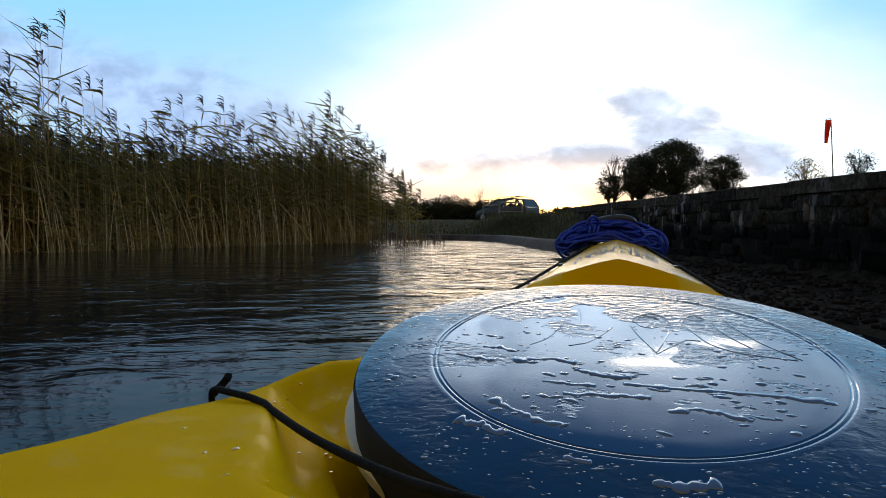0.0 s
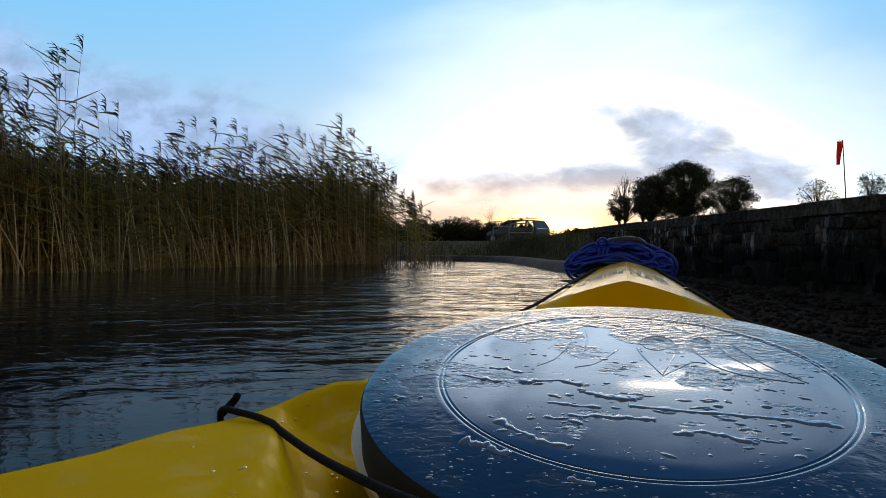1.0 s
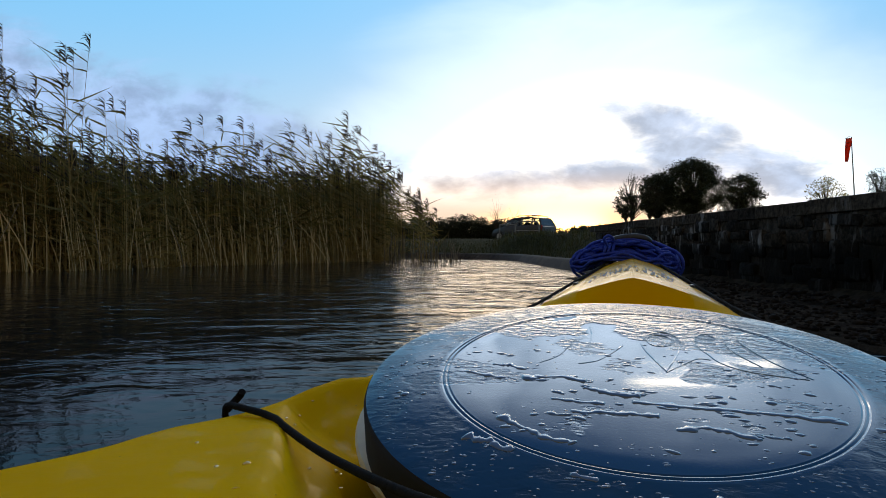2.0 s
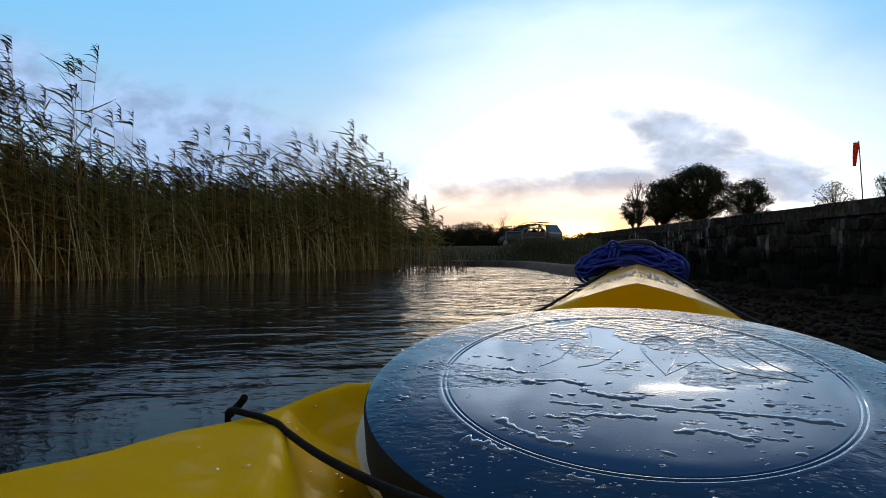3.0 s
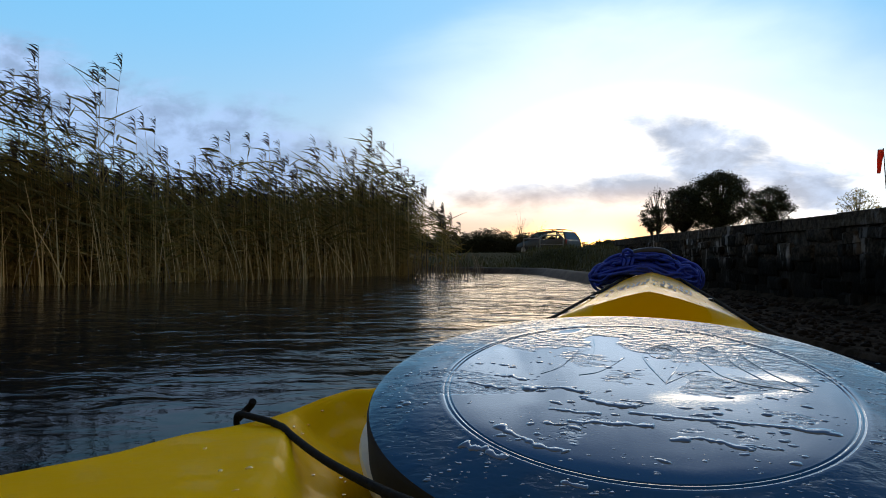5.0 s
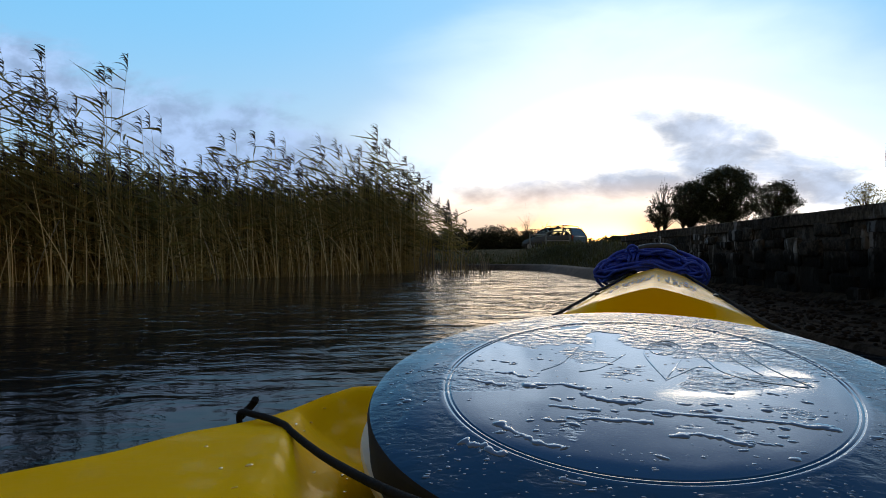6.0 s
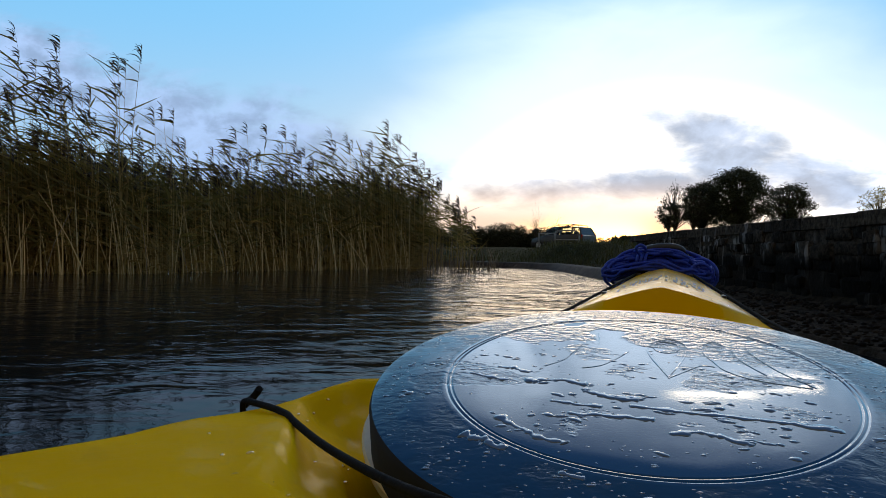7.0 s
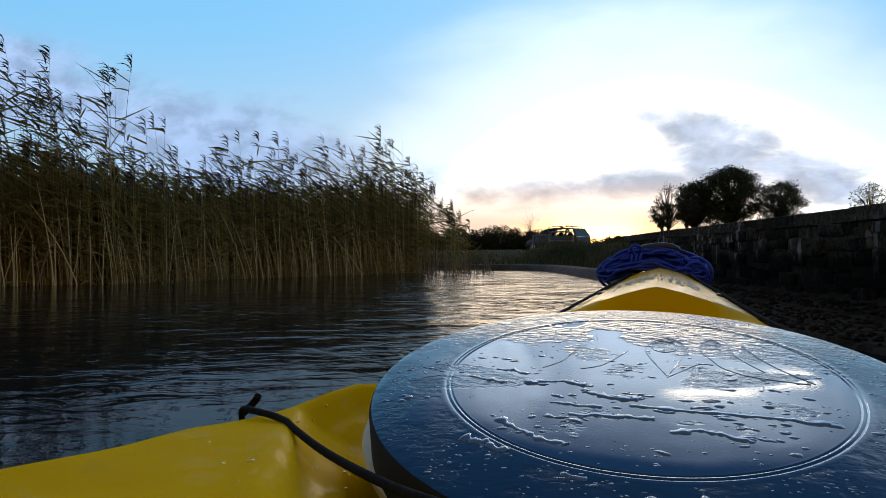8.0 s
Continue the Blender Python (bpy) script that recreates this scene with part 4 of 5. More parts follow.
def build_reeds():
    rnd = random.Random(77)
    lists = ([], [], [], [], [], [])
    count = 0
    # low brown thatch, a middle storey, and few tall stems that stand clear
    while count < 3900:
        x = rnd.uniform(-13.0, -0.3)
        tall = count % 10
        d = rnd.random() ** 1.7 * (5.0 if tall < 8 else 3.5)
        y = front_y(x) + d + 0.25 * noise.noise((x * 1.4, 0.0, 0.0)) + rnd.gauss(0, 0.10)
        # the bed thins out towards its end
        end = (-0.036 - x / y) / 0.03 + 0.5 * noise.noise((x * 2, y * 2, 5))
        if end < rnd.random() * 1.9 or x / y < -1.15:
            continue
        hv = base_height(x) * (1 + 0.12 * noise.noise((x * 0.9, y * 0.9, 9)))
        if tall < 6:
            hv *= rnd.uniform(0.62, 0.86)
        elif tall < 9:
            hv *= rnd.uniform(0.77, 0.99)
        else:
            hv *= rnd.uniform(0.92, 1.14) + 0.34 * rnd.random() ** 3
        hv *= 0.72 + 0.28 * min(1.0, max(0.0, end / 1.7))
        z0 = max(-0.5, land(x, y)) - 0.03
        reed(lists, x, y, z0, hv, rnd, leafy=0.9, plume=tall >= 7 and rnd.random() < 0.8)
        count += 1
    for _ in range(56):
        k = rnd.random() ** 1.4
        y = rnd.uniform(15.0, 17.8)
        x = y * (-0.066 + 0.078 * k)
        reed(lists, x, y, max(-0.5, land(x, y)) - 0.03, (2.55 - 1.25 * k) * rnd.uniform(0.75, 1.08), rnd, leafy=1.2 - 0.5 * k, plume=rnd.random() < 0.6, lean=rnd.uniform(0.03, 0.12))
    # back rows that close the bed
    for _ in range(900):
        x = rnd.uniform(-14.0, -1.4)
        y = front_y(x) + rnd.uniform(2.4, 4.8)
        if (-0.036 - x / y) / 0.03 < 1.5:
            continue
        reed(lists, x, y, max(-0.5, land(x, y)) - 0.03, base_height(x) * rnd.uniform(0.62, 0.88), rnd, leafy=1.1, plume=False)
    # dense low growth inside the bed
    for _ in range(1500):
        x = rnd.uniform(-13.0, -1.0)
        y = front_y(x) + rnd.uniform(0.5, 2.6)
        if (-0.036 - x / y) / 0.03 < 1.0:
            continue
        reed(lists, x, y, max(-0.5, land(x, y)) - 0.03, rnd.uniform(0.45, 1.15), rnd, leafy=0.7, plume=False)
    # stubble along the front
    for _ in range(700):
        x = rnd.uniform(-12.5, -1.2)
        y = front_y(x) + 0.25 * noise.noise((x * 1.4, 0.0, 0.0)) + abs(rnd.gauss(0, 0.35)) - 0.1
        reed(lists, x, y, -0.53, rnd.uniform(0.2, 0.9), rnd, leafy=0.01, plume=False)
    for cx, cy, wide, count, low, high in TALL:
        for i in range(count):
            x, y = cx + wide * rnd.uniform(-1, 1), cy + 0.5 * wide * rnd.uniform(-1, 1)
            reed(lists, x, y, max(-0.5, land(x, y)) - 0.03, rnd.uniform(low, high), rnd, leafy=1.3, lean=0.05 + 0.04 * (i % 3))
    return lists


def dry_stems():
    """Leafless stalks standing and leaning along the front."""
    rnd = random.Random(78)
    lists = ([], [], [], [], [], [])
    for _ in range(280):
        x = rnd.uniform(-12.0, -1.2)
        y = front_y(x) + 0.25 * noise.noise((x * 1.4, 0.0, 0.0)) - abs(rnd.gauss(0, 0.22))
        reed(lists, x, y, -0.53, rnd.uniform(0.5, 1.5), rnd, leafy=0.0, plume=False, lean=abs(rnd.gauss(0.0, 0.36)))
    return lists


def reed_thing(name, lists, label, stem=None):
    ob = thing(name, pose(0, 0, 0), label, "reeds", kind="stuff")
    sv, sf, lv, lf, pv, pf = lists
    for nm, vv, ff, mat in (("stems", sv, sf, stem or STRAW), ("blades", lv, lf, REED_LEAF), ("plumes", pv, pf, PLUME)):
        if vv:
            tagged(part_data(nm, vv, ff, mat, ob, smooth=False), kind="stuff")
    return ob


reed_thing("dry_reeds", dry_stems(), "bleached leafless reed stalks leaning at the water's edge", DRY)
reed_thing("reed_bed", build_reeds(), "dense tall reed bed with straw stems standing in water")


def broken_reeds():
    """Dead stalks bent into the water at the end of the bed."""
    rnd = random.Random(41)
    v, f = [], []
    for _ in range(62):
        x, y = rnd.uniform(-0.95, 0.75), rnd.uniform(13.0, 16.2)
        h = rnd.uniform(0.12, 0.80) * (1.15 - 0.35 * (x + 0.95))
        a, l = rnd.uniform(0, 2 * math.pi), rnd.uniform(0.02, 0.14)
        tube_into(v, f, [(x, y, -0.5), (x + 0.2 * l * math.cos(a), y, h * 0.5), (x + math.cos(a) * l, y + math.sin(a) * l, h)], [0.012, 0.010, 0.006], 4, caps=False)
    # stalks snapped over, their tips in the water
    for _ in range(16):
        x, y = rnd.uniform(-0.8, 0.5), rnd.uniform(13.0, 15.4)
        a, l, h = rnd.gauss(0, 0.5), rnd.uniform(0.12, 0.4), rnd.uniform(0.08, 0.28)
        tube_into(v, f, [(x, y, -0.3), (x, y, h), (x + l * 0.5 * math.cos(a), y + l * 0.5 * math.sin(a), h * 0.8), (x + l * math.cos(a), y + l * math.sin(a), -0.02)], 0.007, 4, caps=False)
    # a fallen stem lying low, its withered leaves hanging in a row
    tube_into(v, f, [(-0.22, 13.2, -0.05), (-0.12, 13.2, 0.06), (0.05, 13.2, 0.055), (0.24, 13.25, 0.03)], 0.010, 5)
    for k in range(7):
        x = -0.10 + 0.048 * k
        tube_into(v, f, [(x, 13.2, 0.06), (x + 0.02, 13.2, 0.03), (x + 0.045, 13.18, -0.03)], [0.012, 0.014, 0.005], 4)
    # a thin stem that dips to the water and rises again
    tube_into(v, f, spline([(0.42, 13.6, 0.62), (0.46, 13.6, 0.34), (0.58, 13.6, 0.12), (0.76, 13.6, 0.04), (0.94, 13.6, 0.07), (1.06, 13.6, 0.16)], 6), 0.0055, 4)
    # fallen straws leaning out of the bed
    for x, y, dx, dz in ((-4.55, 9.3, 0.32, 0.75), (-4.2, 10.0, 0.5, 0.6), (-3.75, 10.4, 0.45, 0.7), (-5.6, 8.4, -0.2, 0.9), (-2.9, 11.9, -0.3, 0.5)):
        tube_into(v, f, [(x, y, -0.3), (x - dx * 0.5, y + 0.2, dz * 0.5), (x - dx, y + 0.4, dz)], 0.0055, 4)
    ob = part_data("broken_reeds", v, f, DEAD_STALK, smooth=False)
    tagged(ob, "dead broken reed stalks bent into the shallow water", "reeds", kind="stuff")


broken_reeds()


# ---- trees ----
def leaf_cloud(verts, faces, centre, radius, n, size, rnd, flat=0.8):
    for _ in range(n):
        d = Vector((rnd.gauss(0, 1), rnd.gauss(0, 1), rnd.gauss(0, 1)))
        d.normalize()
        p = centre + d * radius * (rnd.random() ** 0.45)
        p.z = centre.z + (p.z - centre.z) * flat
        a = Vector((rnd.gauss(0, 1), rnd.gauss(0, 1), rnd.gauss(0, 0.6))).normalized()
        b = a.cross(Vector((rnd.gauss(0, 1), rnd.gauss(0, 1), rnd.gauss(0, 1)))).normalized()
        s = size * rnd.uniform(0.6, 1.3)
        k = len(verts)
        verts += [p - a * s, p + b * s * 0.45, p + a * s, p - b * s * 0.45]
        faces.append((k, k + 1, k + 2, k + 3))


def tree(x, y, height, width, crown_from, mat, label, seed, clumps=70, per=70, size=0.24, bare=0.0, category="tree"):
    """Trunk with forking limbs and a crown of leaf clumps; bare: share of the limbs without leaves."""
    rnd = random.Random(seed)
    z0 = land(x, y) - 0.15
    ob = thing("tree", pose(x, y, z0), label, category, "trees on the horizon")
    wv, wf, lv, lf = [], [], [], []
    r0 = height * 0.022
    fork = max(height * 0.16, crown_from * 0.75)
    tube_into(wv, wf, [(0, 0, 0), (rnd.uniform(-.1, .1), 0, fork * 0.5), (rnd.uniform(-.2, .2), 0, fork), (rnd.uniform(-.4, .4), 0.1, height * 0.62), (rnd.uniform(-.5, .5), 0, height * 0.9)],
              [r0 * 1.25, r0, r0 * 0.9, r0 * 0.45, r0 * 0.12], 8)
    mid = (height + crown_from) / 2
    half_h = (height - crown_from) / 2
    for i in range(clumps):
        u = rnd.uniform(-0.95, 1)
        a = rnd.uniform(0, 2 * math.pi)
        rad = math.sqrt(1 - u * u) if u > 0 else math.sqrt(1 - (u * 0.75) ** 2)
        k = rnd.uniform(0.45, 1.0) ** 0.6
        wob = 1 + 0.46 * noise.noise((math.cos(a) * 1.6 + seed, math.sin(a) * 1.6, u * 1.8))
        tip = Vector((math.cos(a) * rad * width / 2 * k * wob, math.sin(a) * rad * width / 2 * k * wob, mid + u * half_h * (0.9 + 0.1 * wob) * (0.6 + 0.4 * k)))
        t = rnd.uniform(0.3, 0.85)
        root = Vector((0, 0, fork * 0.9 + (tip.z - fork * 0.9) * 0.45 * t if tip.z > fork else fork * 0.8))
        bend = root.lerp(tip, 0.5) + Vector((0, 0, 0.06 * height * rnd.uniform(0.0, 1.0)))
        if i % 2 == 0 or bare:
            tube_into(wv, wf, [root, root.lerp(bend, 0.6), bend, bend.lerp(tip, 0.6), tip], [r0 * 0.34, r0 * 0.26, r0 * 0.18, r0 * 0.1, r0 * 0.04], 5, caps=False)
            if bare:
                for _ in range(5):
                    e = tip + Vector((rnd.gauss(0, .5), rnd.gauss(0, .5), rnd.gauss(0.25, .5)))
                    tube_into(wv, wf, [bend.lerp(tip, rnd.uniform(0.2, 0.9)), e], [r0 * 0.08, r0 * 0.03], 3, caps=False)
        if rnd.random() >= bare:
            leaf_cloud(lv, lf, tip, height * rnd.uniform(0.055, 0.095), per, size, rnd)
    part_data("trunk", wv, wf, BARK, ob, sharp=60)
    if lv:
        part_data("crown", lv, lf, mat, ob, "thinning dark autumn foliage", smooth=False)
    return ob


tree(48.6, 120, 15.1, 10.6, 5.6, LEAF, "large broad-crowned tree, dark against the sunset", 1, clumps=460, per=80, size=0.16)
tree(58.4, 121, 12.7, 7.4, 4.6, LEAF, "round-crowned tree beside the large one", 2, clumps=190, per=60, size=0.16, bare=0.08)
tree(40.6, 119, 11.4, 5.0, 5.4, LEAF, "slender half-bare tree in the group", 3, clumps=70, per=34, size=0.18, bare=0.35)
tree(38.3, 122, 12.4, 6.4, 5.4, LEAF, "half-bare tree with thin twigs in the group", 4, clumps=60, per=20, size=0.16, bare=0.7)
tree(35.8, 118, 9.3, 3.4, 4.4, LEAF, "small round tree at the end of the group", 5, clumps=46, per=40, size=0.18, bare=0.1)
tree(43.8, 124, 13.4, 7.0, 5.2, LEAF, "leafy tree behind the group", 6, clumps=170, per=52, size=0.19, bare=0.1)
tree(67.6, 110, 11.0, 5.4, 5.5, LEAF_PALE, "small thin-leaved tree beyond the wall", 7, clumps=80, per=26, size=0.16)
tree(77.0, 110, 12.4, 4.2, 8.6, LEAF, "small round-headed tree beyond the wall", 8, clumps=60, per=26, size=0.16)
tree(76.6, 109, 8.6, 4.0, 2.5, LEAF, "dark ivy-clad bushy tree beyond the wall", 9, clumps=40, per=60)
# bare saplings by the car park
tree(6.3, 60, 3.3, 0.7, 1.3, LEAF, "bare young sapling on the bank", 10, clumps=14, per=4, size=0.03, bare=0.9)
tree(8.6, 64, 3.0, 0.6, 1.3, LEAF, "bare young sapling on the bank", 12, clumps=14, per=4, size=0.03, bare=0.9)


def hedge(name, x0, y0, x1, y1, height, label, seed, step=1.6, per=60, size=0.22):
    rnd = random.Random(seed)
    v, f = [], []
    n = int(math.hypot(x1 - x0, y1 - y0) / step)
    for i in range(n):
        t = (i + rnd.random()) / n
        x, y = x0 + (x1 - x0) * t, y0 + (y1 - y0) * t
        h = height * (0.62 + 0.55 * abs(noise.noise((x * 0.12, y * 0.12, seed))) + rnd.uniform(0, 0.22))
        g = land(x, y) - 0.1
        for q in range(3):
            r = h * rnd.uniform(0.26, 0.36)
            leaf_cloud(v, f, Vector((x + rnd.gauss(0, step * 0.4), y + rnd.gauss(0, 1.0), g + h * (0.18 + 0.3 * q) + 0.1)), r * 1.15, int(per * (1.0 - 0.25 * q)), size, rnd, 1.0)
    ob = part_data(name, v, f, HEDGE, smooth=False)
    return tagged(ob, label, "hedge", kind="stuff")


hedge("far_hedge", 27, 159, 39, 152, 3.0, "low distant hedge in the glow", 35, step=0.9, per=200, size=0.26)
hedge("far_hedge", -90, 165, 28, 160, 5.8, "distant line of dark hedgerow trees", 31, step=1.0, per=800, size=0.25)
hedge("far_hedge", 38, 150, 150, 140, 4.6, "distant line of dark hedgerow trees", 32, step=1.1, per=240, size=0.28)
hedge("bank_hedge", 43.6, 117, 56, 118, 6.4, "low dark scrub under the tree group", 33, step=0.7, per=150, size=0.22)
hedge("bank_hedge", 16.9, 76, 32, 90, 1.9, "low dark hedge along the bank", 34, step=0.55, per=420, size=0.19)


# ---- parked car ----
def loft_bm(sections):
    bm = bmesh.new()
    rings = [[bm.verts.new(p) for p in s] for s in sections]
    n = len(rings[0])
    for a, b in zip(rings, rings[1:]):
        for k in range(n):
            bm.faces.new((a[k], a[(k + 1) % n], b[(k + 1) % n], b[k]))
    bm.faces.new(rings[0][::-1])
    bm.faces.new(rings[-1])
    return bm


def car(x, y, turn):
    z0 = land(x, y) - 0.02
    ob = thing("car", pose(x, y, z0, 0, 0, turn), "parked dark grey estate car with roof rails on grass", "car")
    # body sections along its length (front at -x)
    low = [(-2.1, 0.42, 0.62, 0.66), (-1.95, 0.28, 0.74, 0.80), (-1.2, 0.24, 0.92, 0.86), (-0.8, 0.24, 0.98, 0.87), (0.6, 0.24, 1.0, 0.88), (1.6, 0.26, 1.02, 0.86), (2.0, 0.34, 1.0, 0.80), (2.12, 0.42, 0.92, 0.74)]
    secs = []
    for sx, zb, zt, w in low:
        secs.append([(sx, -w * 0.94, zb), (sx, w * 0.94, zb), (sx, w, zb + 0.18), (sx, w, zt - 0.14), (sx, w * 0.93, zt), (sx, -w * 0.93, zt), (sx, -w, zt - 0.14), (sx, -w, zb + 0.18)])
    body = part("body", loft_bm(secs), CAR_PAINT, ob, sharp=28)
    # roof and pillars: a roof slab on posts, with panes between
    def post(a, b, r=0.045):
        tube("pillar", [a, b], r, CAR_PAINT, body, sides=6)
    roof = [(-0.45, 0.56, 1.50), (0.2, 0.60, 1.56), (1.0, 0.60, 1.55), (1.75, 0.56, 1.48)]
    part("roof", loft_bm([[(a, -w, h - 0.05), (a, w, h - 0.05), (a, w * 0.94, h), (a, -w * 0.94, h)] for a, w, h in roof]), CAR_PAINT, body, sharp=28)
    for sgn in (-1, 1):
        post((-1.15, 0.78 * sgn, 0.96), (-0.45, 0.56 * sgn, 1.48))
        post((0.45, 0.80 * sgn, 0.98), (0.42, 0.60 * sgn, 1.52))
        post((1.30, 0.80 * sgn, 0.99), (1.25, 0.60 * sgn, 1.52), 0.06)
        post((2.02, 0.76 * sgn, 0.98), (1.74, 0.56 * sgn, 1.46), 0.06)
        for a, b, c, d in (((-1.05, 0.97), (0.42, 0.98), (0.40, 1.50), (-0.42, 1.47)), ((0.48, 0.98), (1.26, 0.99), (1.22, 1.50), (0.46, 1.51)), ((1.34, 0.99), (1.98, 0.99), (1.72, 1.45), (1.30, 1.50))):
            vv = []
            for off in (0.0, -0.006):
                vv += [(p[0], sgn * ((0.79 if p[1] < 1.2 else 0.59) + off), p[1]) for p in (a, b, c, d)]
            part_data("side_window", vv, [(0, 1, 2, 3), (7, 6, 5, 4), (0, 4, 5, 1), (1, 5, 6, 2), (2, 6, 7, 3), (3, 7, 4, 0)], GLASS, body, smooth=False)
        tube("roof_rail", spline([(-0.3, 0.5 * sgn, 1.50), (-0.2, 0.5 * sgn, 1.60), (0.6, 0.5 * sgn, 1.65), (1.5, 0.5 * sgn, 1.60), (1.62, 0.5 * sgn, 1.49)], 4), 0.02, STEEL, ob, "silver roof rail")
        part("wing_mirror", box_bm(0.12, 0.18, 0.13, 0.03), CAR_PAINT, ob, m=pose(-0.82, 0.97 * sgn, 1.02))
        part("tail_lamp", box_bm(0.06, 0.16, 0.30, 0.02), RED_LENS, ob, "red tail lamp", pose(2.06, 0.70 * sgn, 0.84))
        for wx in (-1.32, 1.32):
            wheel = part("wheel", revolve([(0.20, -0.10), (0.30, -0.105), (0.325, -0.06), (0.325, 0.06), (0.30, 0.105), (0.20, 0.10)], 28), TYRE, ob, m=pose(wx, 0.80 * sgn, 0.325, 90, 0, 0))
            part("rim", revolve([(0, -0.085), (0.06, -0.09), (0.19, -0.08), (0.21, -0.095), (0.21, 0.095), (0.19, 0.08), (0.06, 0.09), (0, 0.085)], 20), ALLOY, wheel)
    for k in (0.05, 1.15):
        tube("roof_bar", [(k, -0.56, 1.66), (k, 0.56, 1.66)], 0.022, BLACK_PLASTIC, ob, "black roof bar")
    for a, b, nm in ((((-1.12, 0.98), (-0.46, 1.47)), 0.72, "windscreen"), (((2.04, 1.0), (1.77, 1.45)), 0.70, "rear_window")):
        (xa, za), (xb, zb) = a
        vv = [(xa, -b, za), (xa, b, za), (xb, b * 0.76, zb), (xb, -b * 0.76, zb)]
        vv += [(p[0] + 0.006, p[1], p[2] - 0.004) for p in vv]
        part_data(nm, vv, [(0, 1, 2, 3), (7, 6, 5, 4), (0, 4, 5, 1), (1, 5, 6, 2), (2, 6, 7, 3), (3, 7, 4, 0)], TINTED if nm == "rear_window" else GLASS, body, smooth=False)
    part("rear_bumper", box_bm(0.16, 1.55, 0.26, 0.05), BLACK_PLASTIC, ob, "black plastic bumper", pose(2.10, 0, 0.48))
    part("front_bumper", box_bm(0.16, 1.35, 0.24, 0.05), BLACK_PLASTIC, ob, "black plastic bumper", pose(-2.08, 0, 0.46))
    return ob


car(6.35, 43.5, -46)


# ---- tubular barrier beside the slip ----
def barrier():
    x0, y0 = 4.7, 35.0
    z0 = land(x0 + 0.6, y0) - 0.05
    ob = thing("barrier", pose(x0, y0, z0), "galvanised tubular hoop barrier on the bank", "barrier")
    tube("hoop", spline([(0, 0, -0.2), (0, 0, 0.75), (0.10, 0, 0.98), (0.3, 0, 1.04), (0.9, 0, 1.04), (1.15, 0, 0.98), (1.25, 0, 0.75), (1.25, 0, -0.2)], 6), 0.04, STEEL, ob, sides=10)
    tube("rail", [(0, 0, 0.55), (1.25, 0, 0.55)], 0.03, STEEL, ob, sides=10)
    tube("arm", [(0.02, 0, 0.86), (-0.85, 0, 0.86)], 0.03, STEEL, ob, sides=10)
    tube("post", [(-0.85, 0, -0.2), (-0.85, 0, 0.88)], 0.035, STEEL, ob, sides=10)


barrier()


# ---- windsock ----
def windsock():
    x0, y0 = 26.45, 40.0
    z0 = land(x0, y0) - 0.1
    ob = thing("windsock", pose(x0, y0, z0), "faded orange windsock hanging from a thin pole", "windsock")
    top = 7.12 - z0
    tube("pole", [(0, 0, 0), (-0.10, 0, top * 0.5), (-0.30, 0, top)], [0.045, 0.038, 0.026], STEEL, ob, "thin grey pole", sides=8)
    v, f = [], []
    a, b = Vector((-0.46, 0, top - 0.10)), Vector((-0.60, 0, top - 1.52))
    pts = [a.lerp(b, k / 7) + Vector((0.008 * math.sin(k * 1.3), 0, 0)) for k in range(8)]
    tube_into(v, f, pts, [0.160, 0.165, 0.155, 0.145, 0.130, 0.120, 0.105, 0.09], 14, caps=False)
    tube_into(v, f, pts, [r - 0.008 for r in [0.160, 0.165, 0.155, 0.145, 0.130, 0.120, 0.105, 0.09]], 14, caps=False)
    part_data("sock", v, f, ORANGE, ob)
    ring = [a + Vector((0.165 * math.cos(t), 0.165 * math.sin(t), 0.0)) for t in (2 * math.pi * i / 16 for i in range(16))]
    tube("ring", spline(ring, 2, closed=True), 0.012, STEEL, ob, sides=6)
    tube("arm", [(-0.28, 0, top), (-0.46, 0, top + 0.02), a + Vector((-0.2, 0, 0))], 0.012, STEEL, ob, sides=6)


windsock()

# ---- quay wall ----
WALL_FROM, WALL_TO = -10.0, 10.4
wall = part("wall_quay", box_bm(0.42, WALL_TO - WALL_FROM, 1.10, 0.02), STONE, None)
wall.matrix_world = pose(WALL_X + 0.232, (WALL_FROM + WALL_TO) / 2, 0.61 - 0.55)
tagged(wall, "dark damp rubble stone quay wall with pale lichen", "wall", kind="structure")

rnd = random.Random(52)
stone_meshes = []
for k in range(9):
    bm = box_bm(1, 1, 1, 0.10, segs=1)
    for q in bm.verts:
        q.co += Vector((rnd.uniform(-.05, .05), rnd.uniform(-.08, .08), rnd.uniform(-.10, .10)))
    me = bpy.data.meshes.new("stone")
    bm.to_mesh(me)
    bm.free()
    me.materials.append(STONE)
    me.polygons.foreach_set("use_smooth", [True] * len(me.polygons))
    me.set_sharp_from_angle(angle=radians(50))
    stone_meshes.append(me)


bm = box_bm(1, 1, 1, 0.05, segs=2)
coping_mesh = bpy.data.meshes.new("coping_stone")
bm.to_mesh(coping_mesh)
bm.free()
coping_mesh.materials.append(COPING)


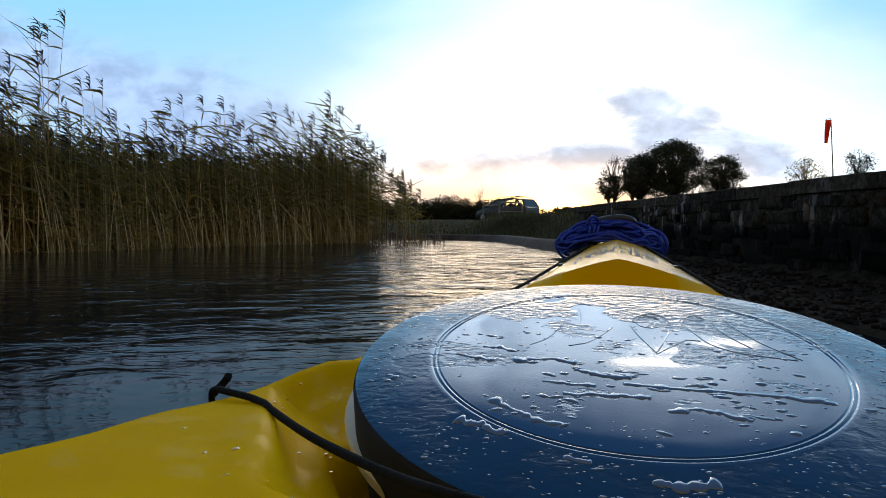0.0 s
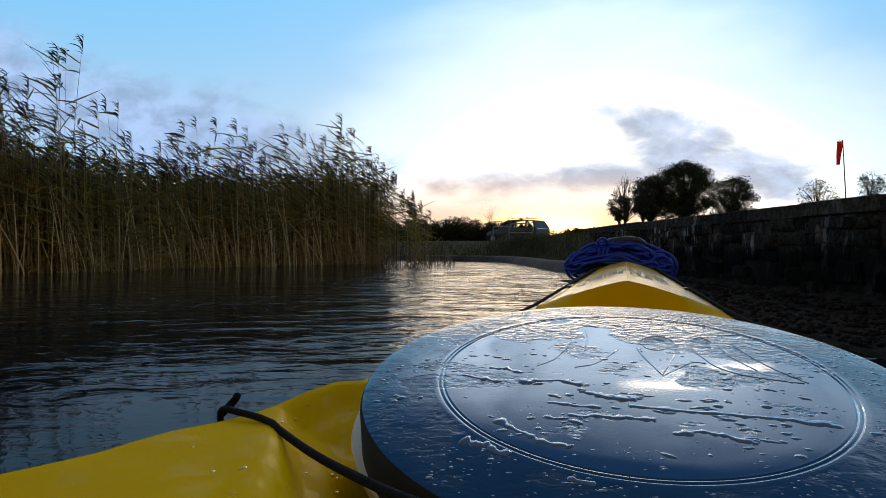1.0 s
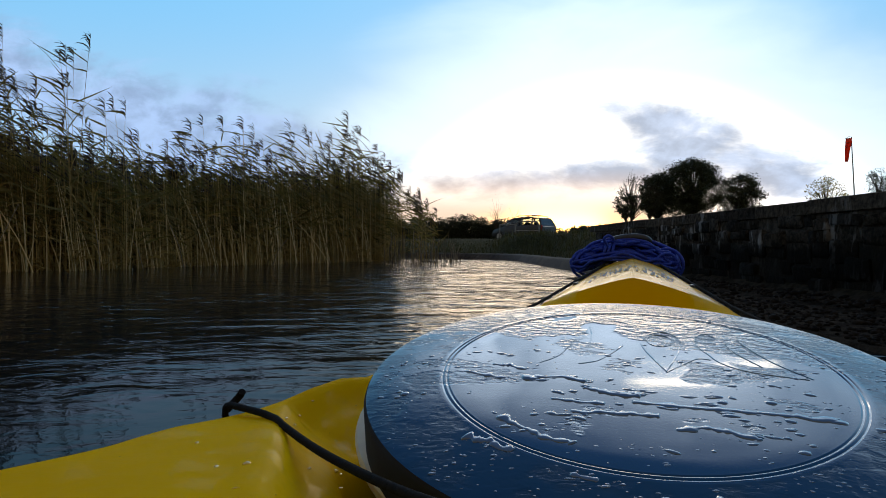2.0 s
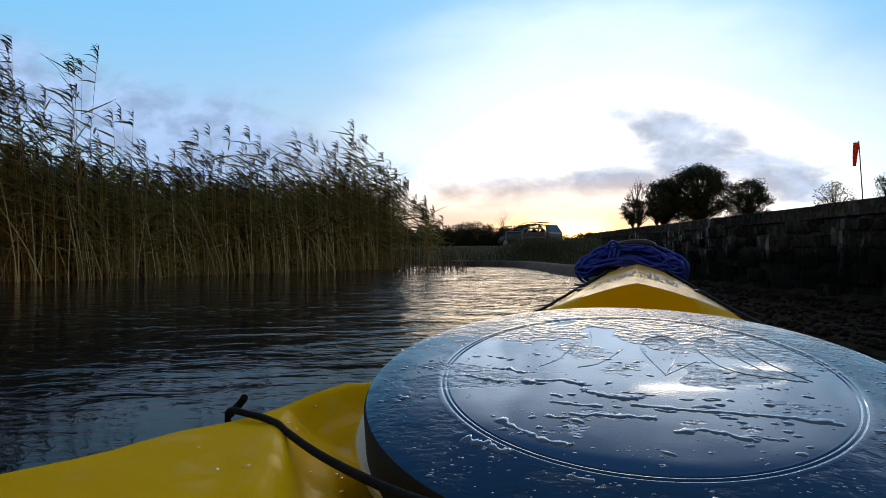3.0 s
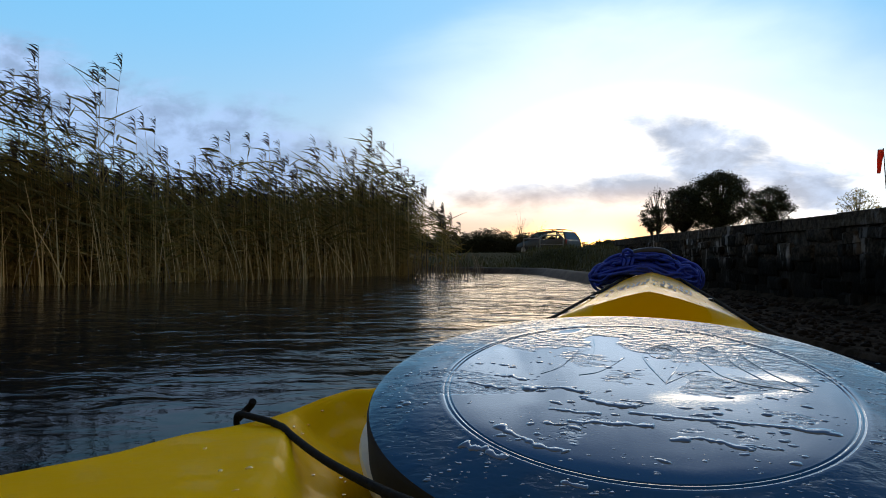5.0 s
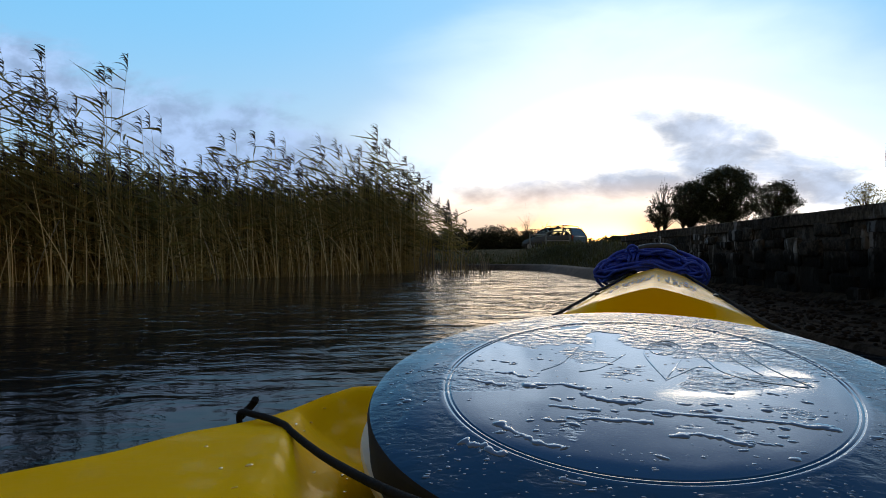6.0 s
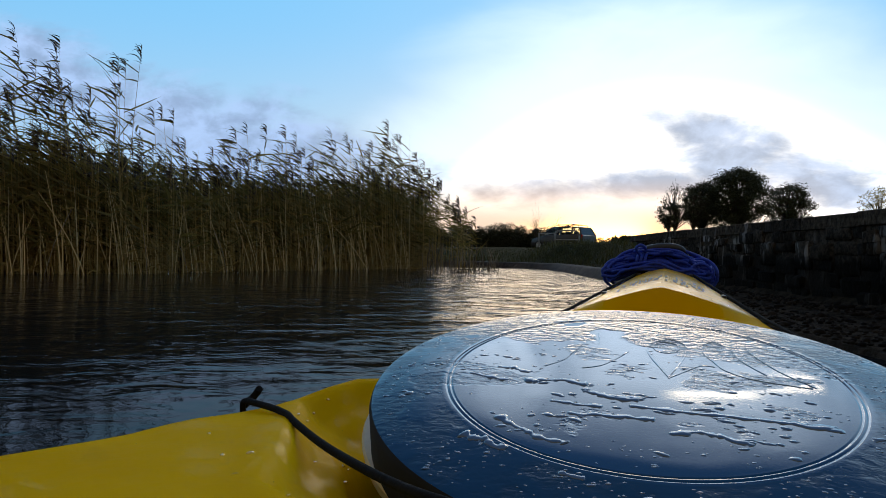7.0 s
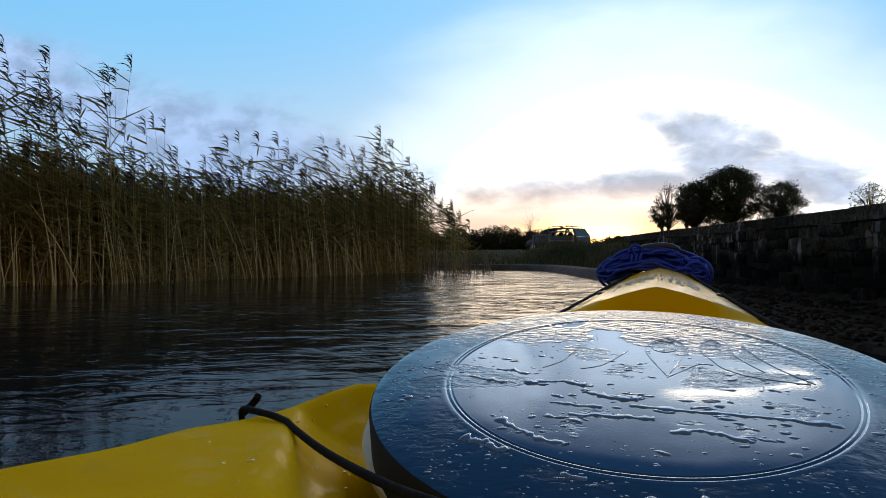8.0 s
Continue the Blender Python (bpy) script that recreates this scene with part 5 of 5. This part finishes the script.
def stone(parent, name, x, y, z, sx, sy, sz):
    ob = new(name, rnd.choice(stone_meshes) if name == "stone" else coping_mesh)
    ob.parent = parent
    ob.matrix_parent_inverse = parent.matrix_world.inverted()
    ob.matrix_basis = pose(x, y, z, rnd.uniform(-1, 1) * (3 if name == "stone" else 0.1), rnd.uniform(-1, 1) * (4 if name == "stone" else 0.2), rnd.uniform(-1, 1) * (2 if name == "stone" else 0.2)) @ Matrix.Diagonal((sx, sy, sz, 1))
    return ob


# uneven rubble courses
z = 0.01
for course in range(5):
    ch = (0.14, 0.12, 0.13, 0.10, 0.10)[course]
    y = 2.6 + rnd.uniform(0, 0.2)
    while y < WALL_TO - 0.1:
        l = rnd.uniform(0.09, 0.36)
        if rnd.random() < 0.86:
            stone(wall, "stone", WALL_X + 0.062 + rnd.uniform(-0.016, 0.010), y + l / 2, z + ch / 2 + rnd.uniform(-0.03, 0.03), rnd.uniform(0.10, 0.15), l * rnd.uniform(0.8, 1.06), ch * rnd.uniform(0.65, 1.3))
        y += l
    z += ch
y = WALL_FROM
while y < WALL_TO:
    l = rnd.uniform(0.7, 1.2)
    stone(wall, "coping_stone", WALL_X + 0.24, y + l / 2, 0.650 + rnd.uniform(-0.004, 0.004), 0.48, l + 0.05, 0.10)
    y += l


def pebbles():
    """Loose stones on the narrow shelf at the foot of the wall."""
    rnd = random.Random(9)
    bm = bmesh.new()
    bmesh.ops.create_icosphere(bm, subdivisions=1, radius=1)
    bv = [q.co.copy() for q in bm.verts]
    bf = [[q.index for q in face.verts] for face in bm.faces]
    bm.free()
    v, f = [], []
    for _ in range(4200):
        y = 1.6 + 12.5 * rnd.random() ** 1.3
        x = rnd.uniform(1.62 if y < 7.4 else 2.08, WALL_X + 0.02)
        s = rnd.uniform(0.006, 0.018) if rnd.random() < 0.97 else rnd.uniform(0.02, 0.035)
        sx, sy, sz = s * rnd.uniform(.8, 1.4), s * rnd.uniform(.8, 1.4), s * rnd.uniform(.5, .8)
        a = rnd.uniform(0, 6.28)
        g = land(x, y) + sz * 0.4
        k = len(v)
        for c in bv:
            j = 1 + rnd.uniform(-.15, .15)
            px, py = c.x * sx * j, c.y * sy * j
            v.append((x + px * math.cos(a) - py * math.sin(a), y + px * math.sin(a) + py * math.cos(a), g + c.z * sz * j))
        f += [[k + i for i in face] for face in bf]
    ob = part_data("pebbles", v, f, PEBBLE)
    tagged(ob, "wet dark shingle along the foot of the wall", "pebbles", kind="stuff")


pebbles()
